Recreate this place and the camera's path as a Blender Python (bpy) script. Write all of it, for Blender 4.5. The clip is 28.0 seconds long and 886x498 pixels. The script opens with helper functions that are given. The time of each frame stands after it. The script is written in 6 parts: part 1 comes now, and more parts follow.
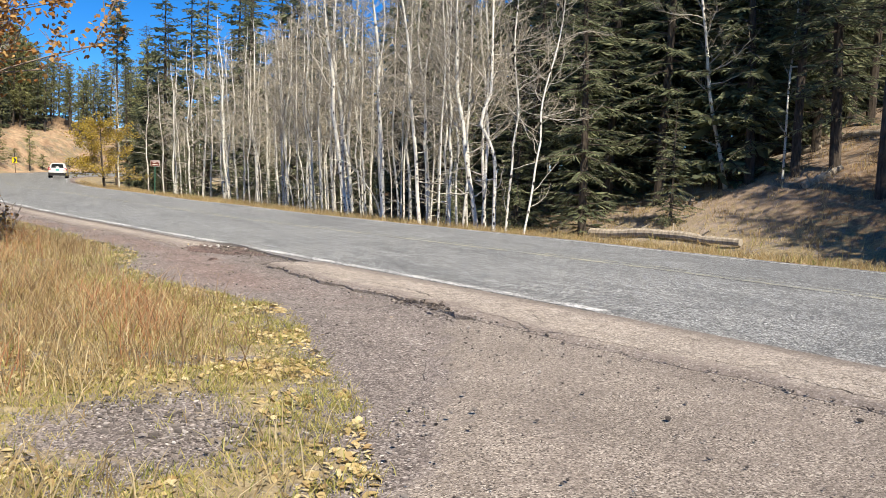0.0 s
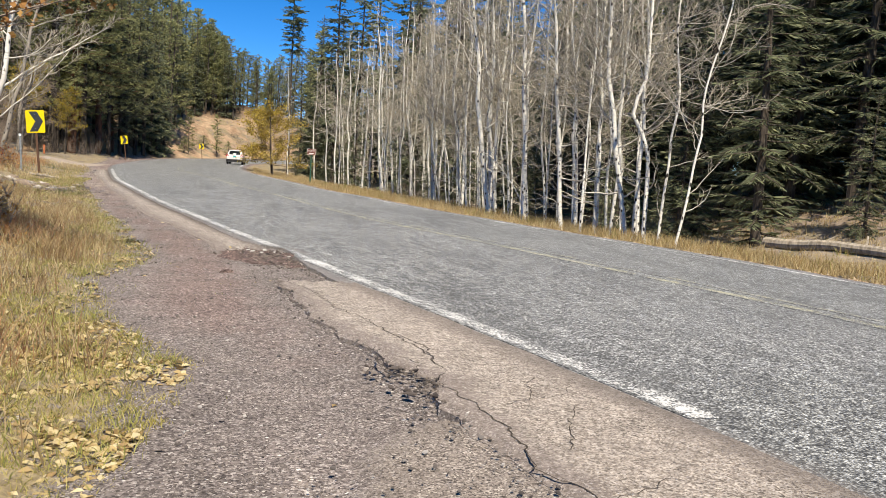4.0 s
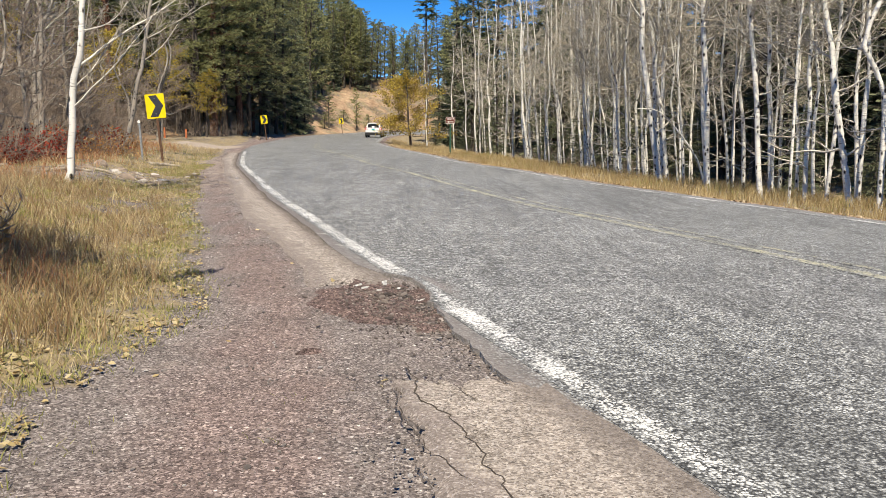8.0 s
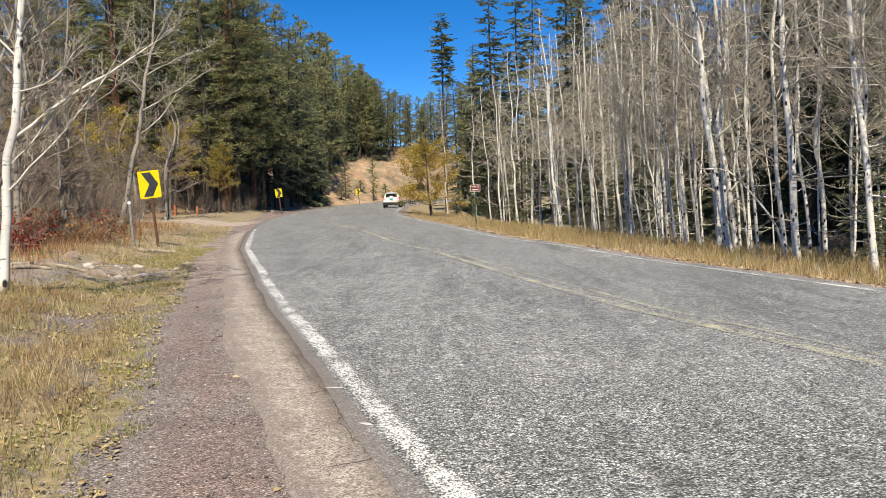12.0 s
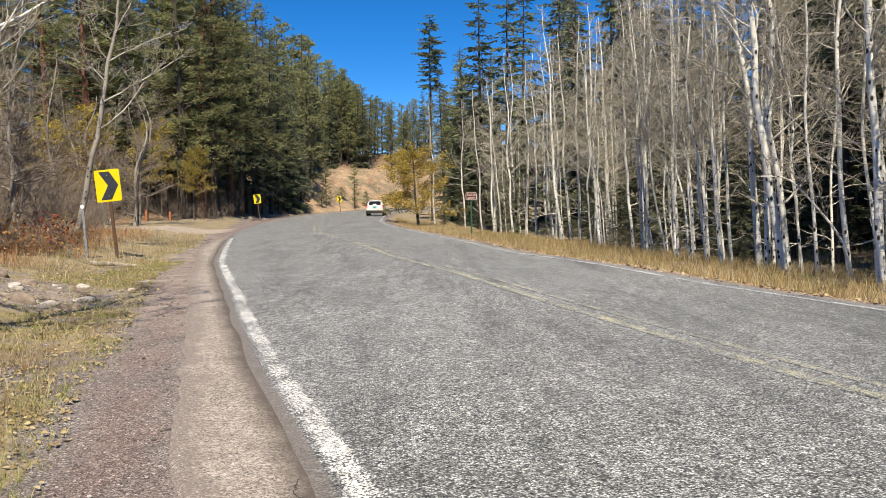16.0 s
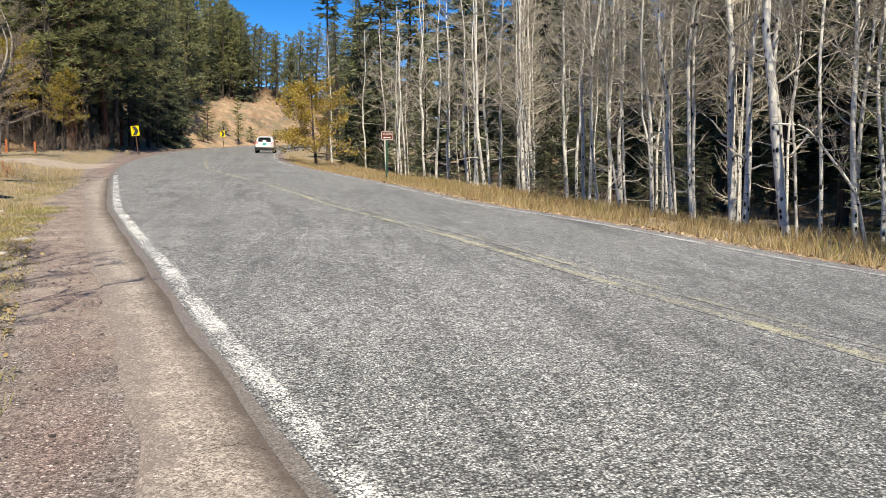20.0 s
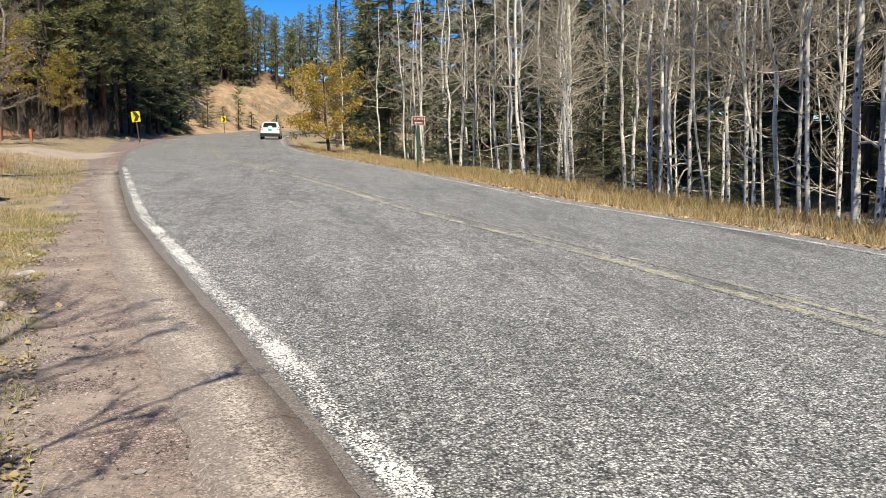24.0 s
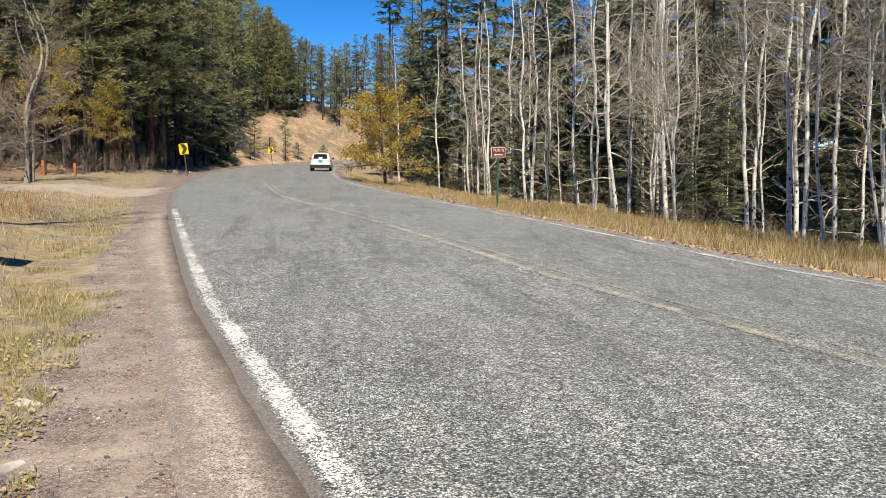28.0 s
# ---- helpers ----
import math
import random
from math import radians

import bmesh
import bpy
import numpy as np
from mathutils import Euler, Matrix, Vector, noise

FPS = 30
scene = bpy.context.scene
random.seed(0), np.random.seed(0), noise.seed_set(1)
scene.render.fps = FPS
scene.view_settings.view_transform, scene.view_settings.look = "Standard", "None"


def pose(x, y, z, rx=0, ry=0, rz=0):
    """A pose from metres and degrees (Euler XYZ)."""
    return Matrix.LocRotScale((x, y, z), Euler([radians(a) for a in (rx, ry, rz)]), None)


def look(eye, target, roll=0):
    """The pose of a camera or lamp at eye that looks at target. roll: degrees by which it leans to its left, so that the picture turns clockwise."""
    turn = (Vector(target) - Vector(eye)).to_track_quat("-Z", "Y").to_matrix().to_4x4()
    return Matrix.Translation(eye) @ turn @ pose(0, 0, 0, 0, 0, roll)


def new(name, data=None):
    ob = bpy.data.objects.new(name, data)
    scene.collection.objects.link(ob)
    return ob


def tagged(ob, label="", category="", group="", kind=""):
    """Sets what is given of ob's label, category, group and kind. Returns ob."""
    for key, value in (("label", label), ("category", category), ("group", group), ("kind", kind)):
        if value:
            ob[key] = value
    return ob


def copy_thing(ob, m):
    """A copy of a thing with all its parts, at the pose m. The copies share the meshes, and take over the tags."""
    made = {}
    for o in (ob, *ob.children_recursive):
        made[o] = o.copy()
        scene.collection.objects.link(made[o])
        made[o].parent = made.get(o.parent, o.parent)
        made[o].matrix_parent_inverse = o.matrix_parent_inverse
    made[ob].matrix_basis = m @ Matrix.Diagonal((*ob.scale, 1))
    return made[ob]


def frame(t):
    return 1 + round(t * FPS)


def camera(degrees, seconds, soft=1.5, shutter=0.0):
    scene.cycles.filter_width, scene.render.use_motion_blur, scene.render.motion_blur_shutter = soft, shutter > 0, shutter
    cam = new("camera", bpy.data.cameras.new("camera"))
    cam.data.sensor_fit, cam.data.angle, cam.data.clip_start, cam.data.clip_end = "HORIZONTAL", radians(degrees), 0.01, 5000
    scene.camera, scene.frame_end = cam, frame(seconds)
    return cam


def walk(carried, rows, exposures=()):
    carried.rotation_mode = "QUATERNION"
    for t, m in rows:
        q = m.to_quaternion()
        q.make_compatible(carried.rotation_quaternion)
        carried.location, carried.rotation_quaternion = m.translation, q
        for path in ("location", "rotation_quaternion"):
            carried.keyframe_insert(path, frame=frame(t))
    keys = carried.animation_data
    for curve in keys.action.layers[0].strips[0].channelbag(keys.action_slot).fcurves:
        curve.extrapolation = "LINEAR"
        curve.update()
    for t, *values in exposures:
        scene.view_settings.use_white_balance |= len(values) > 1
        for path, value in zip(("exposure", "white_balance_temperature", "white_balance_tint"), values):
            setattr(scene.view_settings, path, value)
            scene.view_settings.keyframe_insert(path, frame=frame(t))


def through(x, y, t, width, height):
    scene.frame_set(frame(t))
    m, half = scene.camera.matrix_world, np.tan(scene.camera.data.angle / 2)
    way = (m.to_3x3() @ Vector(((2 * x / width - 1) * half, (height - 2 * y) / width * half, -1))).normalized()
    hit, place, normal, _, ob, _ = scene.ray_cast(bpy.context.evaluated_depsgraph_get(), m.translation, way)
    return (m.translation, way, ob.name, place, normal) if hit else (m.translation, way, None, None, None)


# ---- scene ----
cam = camera(54.9, 28.0, soft=0.6)
PATH = [
    (0, (-0.743, 3.428, 1.078), (0.079, 5.244, 0.912), 2.4),
    (0.5, (-0.396, 3.537, 1.112), (0.357, 5.381, 0.923), 1.6),
    (1, (-0.14, 3.681, 1.093), (0.593, 5.53, 0.886), 0.6),
    (1.5, (0.115, 4.006, 1.102), (0.843, 5.847, 0.815), -0.4),
    (2, (0.377, 4.227, 1.118), (1.092, 6.071, 0.822), 0.4),
    (2.5, (0.606, 4.51, 1.145), (1.122, 6.418, 0.837), 0.6),
    (3, (0.786, 4.851, 1.159), (1.257, 6.767, 0.829), 0.5),
    (3.5, (0.969, 5.193, 1.157), (1.433, 7.129, 0.962), 3.8),
    (4, (1.121, 5.549, 1.154), (1.563, 7.489, 0.952), 3.9),
    (4.5, (1.208, 5.967, 1.222), (1.46, 7.94, 1.007), 2.6),
    (6.5, (1.388, 7.93, 1.167), (1.607, 9.9, 0.906), 0.6),
    (7, (1.313, 8.421, 1.146), (1.504, 10.39, 0.853), -1.3),
    (7.5, (1.305, 8.884, 1.143), (1.426, 10.859, 0.847), -0.4),
    (8, (1.367, 9.372, 1.191), (1.48, 11.347, 0.894), 0.4),
    (8.5, (1.387, 9.921, 1.175), (1.505, 11.9, 0.911), 1.0),
    (9, (1.487, 10.381, 1.176), (1.717, 12.346, 0.884), 0.7),
    (9.5, (1.526, 10.764, 1.222), (1.749, 12.73, 0.929), 0.7),
    (10, (1.457, 11.202, 1.237), (1.682, 13.167, 0.936), 0.8),
    (10.5, (1.392, 11.565, 1.233), (1.539, 13.54, 0.954), 0.4),
    (11, (1.335, 11.993, 1.249), (1.393, 13.976, 0.994), -1.0),
    (11.5, (1.195, 12.475, 1.28), (1.26, 14.461, 1.06), -0.7),
    (12, (1.118, 12.916, 1.283), (1.19, 14.909, 1.14), -1.5),
    (12.5, (1.053, 13.372, 1.264), (1.131, 15.367, 1.154), -2.8),
    (14.5, (0.875, 14.952, 1.286), (0.987, 16.947, 1.19), 1.2),
    (15, (0.822, 15.34, 1.261), (0.936, 17.334, 1.162), 0.9),
    (15.5, (0.724, 15.675, 1.233), (0.837, 17.669, 1.132), -0.9),
    (16, (0.55, 16.153, 1.235), (0.674, 18.145, 1.112), -0.7),
    (16.5, (0.448, 16.601, 1.222), (0.624, 18.589, 1.096), -0.3),
    (17, (0.307, 16.988, 1.228), (0.517, 18.972, 1.077), -0.2),
    (17.5, (0.195, 17.367, 1.258), (0.51, 19.332, 1.065), 1.1),
    (18, (0.14, 17.819, 1.279), (0.542, 19.769, 1.082), 1.3),
    (18.5, (-0.061, 18.24, 1.23), (0.331, 20.19, 1.025), 0.5),
    (19, (-0.278, 18.706, 1.228), (0.121, 20.655, 1.017), -0.2),
    (19.5, (-0.45, 19.176, 1.234), (-0.053, 21.123, 1.01), -0.3),
    (20, (-0.623, 19.622, 1.213), (-0.221, 21.564, 0.953), 1.2),
    (20.5, (-0.7, 20.176, 1.173), (-0.277, 22.115, 0.924), 1.1),
    (21, (-0.802, 20.71, 1.168), (-0.365, 22.65, 0.949), 0.8),
    (21.5, (-0.944, 21.103, 1.171), (-0.465, 23.033, 0.958), 2.6),
    (23.5, (-1.428, 22.671, 1.259), (-0.958, 24.603, 1.041), 1.1),
    (24, (-1.578, 23.042, 1.216), (-1.167, 24.977, 0.92), 0.9),
    (24.5, (-1.547, 23.516, 1.217), (-1.122, 25.443, 0.892), 0.9),
    (25, (-1.462, 24.056, 1.202), (-1.037, 25.984, 0.882), 1.2),
    (25.5, (-1.553, 24.519, 1.203), (-1.116, 26.445, 0.892), 3.0),
    (26, (-1.469, 25.221, 1.195), (-1.054, 27.165, 0.974), 3.2),
    (26.5, (-1.538, 25.709, 1.181), (-1.205, 27.668, 0.957), 2.0),
    (27, (-1.79, 26.152, 1.212), (-1.437, 28.108, 0.984), 2.9),
    (27.5, (-1.975, 26.595, 1.204), (-1.624, 28.543, 0.922), 3.0),
    (28, (-2.28, 27.017, 1.295), (-1.96, 28.978, 1.064), 0.5),
]
walk(cam, [(t, look(eye, target, roll)) for t, eye, target, roll in PATH], [(0.0, 0.62), (2.0, 0.5), (4.0, 0.43), (28.0, 0.41)])

# ---------------------------------------------------------------- world and sun
SUN_TO = Vector((0.0, -1.0, 1.03)).normalized()
world = bpy.data.worlds.new("world")
scene.world = world
world.use_nodes = True
wn = world.node_tree.nodes
sky = wn.new("ShaderNodeTexSky")
sky.sky_type = "NISHITA"
sky.sun_disc = False
sky.sun_elevation = math.asin(SUN_TO.z)
sky.sun_rotation = math.atan2(SUN_TO.x, SUN_TO.y)
sky.altitude = 2400
sky.air_density, sky.dust_density, sky.ozone_density = 0.75, 0.0, 8.0
deep = wn.new("ShaderNodeHueSaturation")
deep.inputs["Saturation"].default_value = 1.22
world.node_tree.links.new(sky.outputs[0], deep.inputs["Color"])
world.node_tree.links.new(deep.outputs[0], wn["Background"].inputs[0])
wn["Background"].inputs[1].default_value = 0.105
sun = new("sun", bpy.data.lights.new("sun", "SUN"))
sun.data.energy, sun.data.angle, sun.data.color = 4.75, radians(0.5), (1.0, 0.91, 0.74)
sun.matrix_world = look((0, 0, 60), Vector((0, 0, 60)) - SUN_TO)
scene.view_settings.use_white_balance = True
scene.view_settings.white_balance_temperature = 6680


# ---------------------------------------------------------------- plan
def lerp(y, rows):
    a = np.array(rows, float)
    return np.interp(y, a[:, 0], a[:, 1])


LEFT_LINE = [(-60, 13), (0, 5.0), (5, 4.05), (8.93, 3.17), (11.7, 2.5), (14.7, 1.72), (17.6, 0.95), (20.4, 0.25), (23, -0.42), (26.4, -1.2),
             (28.4, -1.63), (30.45, -2.11), (35, -3.12), (38.3, -3.7), (44, -4.65), (53, -6.1), (63, -7.4), (76, -8.5), (93, -9.2), (112, -8.6), (131, -6.5),
             (156, -1), (172, 8), (182, 20), (190, 40)]
RIGHT_LINE = [(-60, 21), (0, 11.2), (5, 10.3), (11.2, 9.1), (13.56, 8.46), (17.2, 7.85), (19.3, 7.32), (22.3, 6.6), (25.4, 5.9), (28.4, 5.2),
              (32.5, 4.6), (37, 3.55), (45, 2.75), (56, 1.7), (64, 0.9), (71, 0.3), (79, -0.15), (88, -0.1), (100, 0.0), (112, 0.6), (124, 2.2),
              (140, 7.5), (151, 15), (160, 26), (168, 45)]
ROAD_Z = [(-60, 0.6), (0, 0.16), (10, 0.08), (18, 0.0), (26, -0.08), (34, -0.13), (45, -0.22), (60, -0.42), (81, -0.58), (100, -0.62), (135, -0.68), (200, -0.4)]


def line_l(y):
    return lerp(y, LEFT_LINE)


def line_r(y):
    return lerp(y, RIGHT_LINE)


def road_z(y):
    return lerp(y, ROAD_Z)


CENTRE_LINE = [(-60, 17.2), (0, 8.3), (12, 6.2), (18, 4.65), (21.8, 3.55), (26.4, 2.7), (31, 1.9), (36.4, 0.72), (41, 0.05), (46.4, -0.87), (52.4, -1.95), (59.6, -3.1), (70, -4.0), (93, -4.7), (112, -4.1), (131, -1.5)]


def mid_l(y):
    return lerp(y, CENTRE_LINE)


def step(v, a, b):
    s = np.clip((v - a) / (b - a), 0, 1)
    return s * s * (3 - 2 * s)


def bumps(x, y, size, seed=0.0):
    """Smooth uneven ground, about -1 to 1."""
    k = 6.283 / size
    return (np.sin(k * (x * 0.9 + 0.4 * y) + seed) + np.sin(k * (0.63 * x - 0.81 * y) * 1.37 + 2.1 * seed + 1) + np.sin(k * (y * 1.13 - 0.2 * x) * 0.71 + 3.7 * seed + 2)) / 3


def terrain(x, y):
    x, y = np.asarray(x, float), np.asarray(y, float)
    dl, dr, zr = line_l(y) - x, x - line_r(y), road_z(y)
    z = zr - 0.03
    # verge, ditch and wooded slope beyond the far edge
    near = step(y, 70, 20)
    z = z - 0.4 * step(dr, 0.35, 3.0) - (0.55 + 0.45 * step(y, 20, 50)) * step(dr, 4, 11)
    z = z + np.maximum(dr - 11 - 5 * (1 - near), 0) * (0.10 + 0.29 * near) * step(dr, 9, 22) * np.clip(60 / (np.maximum(dr, 1) + 30), 0, 1)
    z = z + 0.10 * bumps(x, y, 3.1, 1) * step(dr, 1.5, 5) + 0.35 * bumps(x, y, 11, 2) * step(dr, 8, 18)
    # walked side: worn shoulder, low bank, thicket, hill with a cut bank further on
    z = z - 0.035 * step(dl, 0.3, 1.8) - 0.03 * step(y, 12, 3) * step(dl, 1, 3) + 0.36 * step(dl, 1.9, 4.0) * step(y, 9, 20)
    z = z + 0.025 * np.maximum(dl - 5, 0) * step(y, 75, 55) + 0.04 * bumps(x, y, 1.7, 3) * step(dl, 1.6, 3) + 0.10 * bumps(x, y, 4.3, 4) * step(dl, 3, 6)
    hill = step(y, 78, 112)
    z = z + hill * (4.6 * step(dl, 2.5, 13) + 0.2 * np.maximum(dl - 10, 0) * np.clip(90 / (np.maximum(dl, 1) + 60), 0, 1))
    z = z + hill * (0.5 * bumps(x, y, 6.0, 5) * step(dl, 3, 7))
    return z


# ---------------------------------------------------------------- materials
def rgb(*c):
    return (*c, 1.0)


class Mat:
    """A node material with short wiring helpers."""

    def __init__(self, name, rough=0.9):
        self.m = bpy.data.materials.new(name)
        self.m.use_nodes = True
        self.t = self.m.node_tree
        self.b = self.t.nodes["Principled BSDF"]
        self.b.inputs["Roughness"].default_value = rough
        self.b.inputs["Specular IOR Level"].default_value = 0.25
        self.b.inputs["Diffuse Roughness"].default_value = 1.0 if rough > 0.8 else 0.0
        self.co = self.t.nodes.new("ShaderNodeTexCoord").outputs["Object"]

    def node(self, kind, **inputs):
        n = self.t.nodes.new(kind)
        for k, v in inputs.items():
            self.put(v, n.inputs[k.replace("_", " ")])
        return n

    def put(self, v, socket):
        if isinstance(v, bpy.types.NodeSocket):
            self.t.links.new(v, socket)
        else:
            socket.default_value = v

    def noise(self, scale, detail=4.0, rough=0.6, vec=None, out="Fac"):
        return self.node("ShaderNodeTexNoise", Scale=scale, Detail=detail, Roughness=rough, Vector=vec or self.co).outputs[out]

    def voronoi(self, scale, out="Distance", vec=None, feature="F1"):
        n = self.node("ShaderNodeTexVoronoi", Scale=scale, Vector=vec or self.co)
        n.feature = feature
        return n.outputs[out]

    def ramp(self, fac, *stops):
        n = self.node("ShaderNodeValToRGB", Fac=fac)
        e = n.color_ramp.elements
        while len(e) < len(stops):
            e.new(0.5)
        for el, (p, c) in zip(e, stops):
            el.position, el.color = p, rgb(*c) if isinstance(c, tuple) else rgb(c, c, c)
        return n.outputs[0]

    def mix(self, fac, a, b, mode="MIX"):
        n = self.t.nodes.new("ShaderNodeMix")
        n.data_type, n.blend_type = "RGBA", mode
        for v, i in ((fac, 0), (a, 6), (b, 7)):
            if isinstance(v, tuple):
                v = rgb(*v)
            self.put(v, n.inputs[i])
        return n.outputs[2]

    def math(self, op, a, b=0.0):
        n = self.t.nodes.new("ShaderNodeMath")
        n.operation = op
        self.put(a, n.inputs[0])
        self.put(b, n.inputs[1])
        return n.outputs[0]

    def map(self, v, a, b, c=0.0, d=1.0):
        n = self.node("ShaderNodeMapRange", Value=v)
        for i, q in zip((1, 2, 3, 4), (a, b, c, d)):
            n.inputs[i].default_value = q
        return n.outputs[0]

    def attr(self, name):
        n = self.t.nodes.new("ShaderNodeAttribute")
        n.attribute_name = name
        return n.outputs["Fac"]

    def stretch(self, x, y, z):
        return self.node("ShaderNodeMapping", Vector=self.co, Scale=(x, y, z)).outputs[0]

    def lane(self, across, along):
        """Coordinates turned to the road's run, so that streaks lie along the lanes."""
        return self.node("ShaderNodeMapping", Vector=self.co, Rotation=(0, 0, radians(-14)), Scale=(across, along, 1)).outputs[0]

    def warp(self, scale, amount):
        """Coordinates shaken by noise, so that cells lose their straight sides."""
        n = self.node("ShaderNodeVectorMath", **{"Vector": self.co})
        n.operation = "ADD"
        s = self.node("ShaderNodeVectorMath", Vector=self.noise(scale, 2, 0.5, None, "Color"))
        s.operation = "SCALE"
        s.inputs["Scale"].default_value = amount
        self.t.links.new(s.outputs[0], n.inputs[1])
        return n.outputs[0]

    def random(self):
        return self.t.nodes.new("ShaderNodeObjectInfo").outputs["Random"]

    def island(self):
        return self.t.nodes.new("ShaderNodeNewGeometry").outputs["Random Per Island"]

    def done(self, color, bump=None, strength=0.4, distance=0.01, rough=None):
        self.put(rgb(*color) if isinstance(color, tuple) else color, self.b.inputs["Base Color"])
        if bump is not None:
            n = self.node("ShaderNodeBump", Height=bump, Strength=strength, Distance=distance)
            self.t.links.new(n.outputs[0], self.b.inputs["Normal"])
        if rough is not None:
            self.put(rough, self.b.inputs["Roughness"])
        return self.m


def simple(name, c, rough=0.7, metal=0.0, vary=0.25, scale=9.0, bump=0.15):
    m = Mat(name, rough)
    m.b.inputs["Metallic"].default_value = metal
    f = m.noise(scale, 5)
    lo, hi = tuple(v * (1 - vary) for v in c), tuple(min(1, v * (1 + vary)) for v in c)
    return m.done(m.ramp(f, (0.3, lo), (0.7, hi)), m.noise(scale * 6, 4), bump, 0.005)


def asphalt_color(m):
    """Chip seal: pale and dark stones, gaps between them darkened for black binder and shade, polished and tarred in
    streaks along the lanes.
    """
    co = m.warp(120, 0.006)
    g = m.node("ShaderNodeSeparateColor", Color=m.voronoi(76, "Color", co)).outputs[0]
    chips = m.ramp(g, (0.0, (0.012, 0.0125, 0.013)), (0.22, (0.185, 0.1875, 0.1895)), (0.48, (0.365, 0.37, 0.373)), (1.0, (0.43, 0.435, 0.437)))
    gap = m.map(m.voronoi(76, vec=co), 0.36, 0.62, 1.08, 0.25)
    col = m.mix(1.0, chips, gap, "MULTIPLY")
    col = m.mix(1.0, col, m.map(m.noise(70, 3, 0.7), 0.34, 0.58, 0.33, 1.25), "MULTIPLY")
    col = m.mix(1.0, col, m.map(m.noise(30, 3, 0.65), 0.38, 0.62, 0.75, 1.2), "MULTIPLY")
    col = m.mix(1.0, col, m.map(m.noise(15, 3, 0.65), 0.38, 0.62, 0.72, 1.2), "MULTIPLY")
    col = m.mix(1.0, col, m.map(m.noise(4.5, 5, 0.65, m.lane(1.5, 0.45)), 0.33, 0.67, 0.7, 1.18), "MULTIPLY")
    col = m.mix(1.0, col, m.map(m.noise(0.3, 5), 0.35, 0.7, 0.9, 1.2), "MULTIPLY")
    col = m.mix(1.0, col, m.map(m.noise(1.0, 6, 0.7, m.lane(1.7, 0.16)), 0.5, 0.68, 1.0, 0.6), "MULTIPLY")
    tar = m.map(m.noise(1.0, 5, 0.75, m.lane(1.1, 0.55)), 0.66, 0.71, 0.0, 0.5)
    col = m.mix(tar, col, (0.05, 0.052, 0.056))
    col = m.mix(1.0, col, (0.99, 1.0, 0.99), "MULTIPLY")
    return col, m.math("SUBTRACT", 1.0, m.voronoi(76, vec=co))


def gravel_color(m):
    """Crushed stone: fine grit, scattered paler chips, dark pits."""
    co = m.warp(90, 0.012)
    fine = m.node("ShaderNodeSeparateColor", Color=m.voronoi(125, "Color", co)).outputs[0]
    col = m.ramp(fine, (0.0, (0.05, 0.042, 0.042)), (0.4, (0.14, 0.119, 0.114)), (0.8, (0.225, 0.196, 0.187)), (1.0, (0.4, 0.365, 0.35)))
    cell = m.node("ShaderNodeSeparateColor", Color=m.voronoi(48, "Color", co))
    chip = m.math("MULTIPLY", m.map(cell.outputs[1], 0.68, 0.74), m.map(m.voronoi(48, vec=co), 0.3, 0.42, 1.0, 0.0))
    tone = m.ramp(cell.outputs[0], (0.0, (0.1, 0.085, 0.08)), (0.5, (0.26, 0.228, 0.212)), (0.85, (0.4, 0.365, 0.345)), (1.0, (0.7, 0.67, 0.64)))
    col = m.mix(chip, col, tone)
    col = m.mix(1.0, col, m.map(m.noise(26, 6, 0.7), 0.3, 0.7, 0.58, 1.4), "MULTIPLY")
    bump = m.math("ADD", m.math("MULTIPLY", chip, 0.8), m.math("ADD", m.noise(150, 4, 0.7), m.math("MULTIPLY", m.noise(22, 5), 0.8)))
    return col, bump


def asphalt_material(name):
    m = Mat(name, 0.85)
    m.b.inputs["Sheen Weight"].default_value = 0.14
    m.b.inputs["Sheen Roughness"].default_value = 0.6
    col, bump = asphalt_color(m)
    rag = m.math("ADD", m.attr("from_left"), m.map(m.noise(2.2, 6, 0.7), 0.3, 0.7, -0.06, 0.06))
    col = m.mix(m.map(rag, 0.03, 0.2, 0.12, 0.0), col, m.mix(1.0, col, (0.62, 0.54, 0.5), "MULTIPLY"))
    along = m.map(m.node("ShaderNodeSeparateXYZ", Vector=m.co).outputs[1], 15.5, 19.0, 0.5, 1.0)
    col = m.mix(m.math("MULTIPLY", along, m.map(m.math("ADD", rag, m.map(m.noise(40, 4, 0.75), 0.3, 0.7, -0.07, 0.07)), 0.06, 0.2, 0.88, 0.0)), col, m.ramp(m.noise(75, 4, 0.75), (0.32, (0.035, 0.029, 0.026)), (0.52, (0.125, 0.106, 0.096)), (0.7, (0.27, 0.235, 0.215))))
    near = m.math("MULTIPLY", m.math("SUBTRACT", 1.0, along), m.map(m.math("ADD", rag, m.map(m.noise(26, 4, 0.7), 0.3, 0.7, -0.08, 0.08)), 0.0, 0.26, 0.95, 0.0))
    col = m.mix(near, col, m.ramp(m.noise(60, 4, 0.7), (0.3, (0.12, 0.104, 0.096)), (0.7, (0.29, 0.256, 0.238))))
    gravel, _ = gravel_color(m)
    far = m.math("ADD", m.attr("from_right"), m.map(m.noise(3.0, 6, 0.7), 0.3, 0.7, -0.15, 0.15))
    col = m.mix(m.map(far, 0.05, 0.16, 1.0, 0.0), col, gravel)
    return m.done(col, bump, 0.55, 0.005)


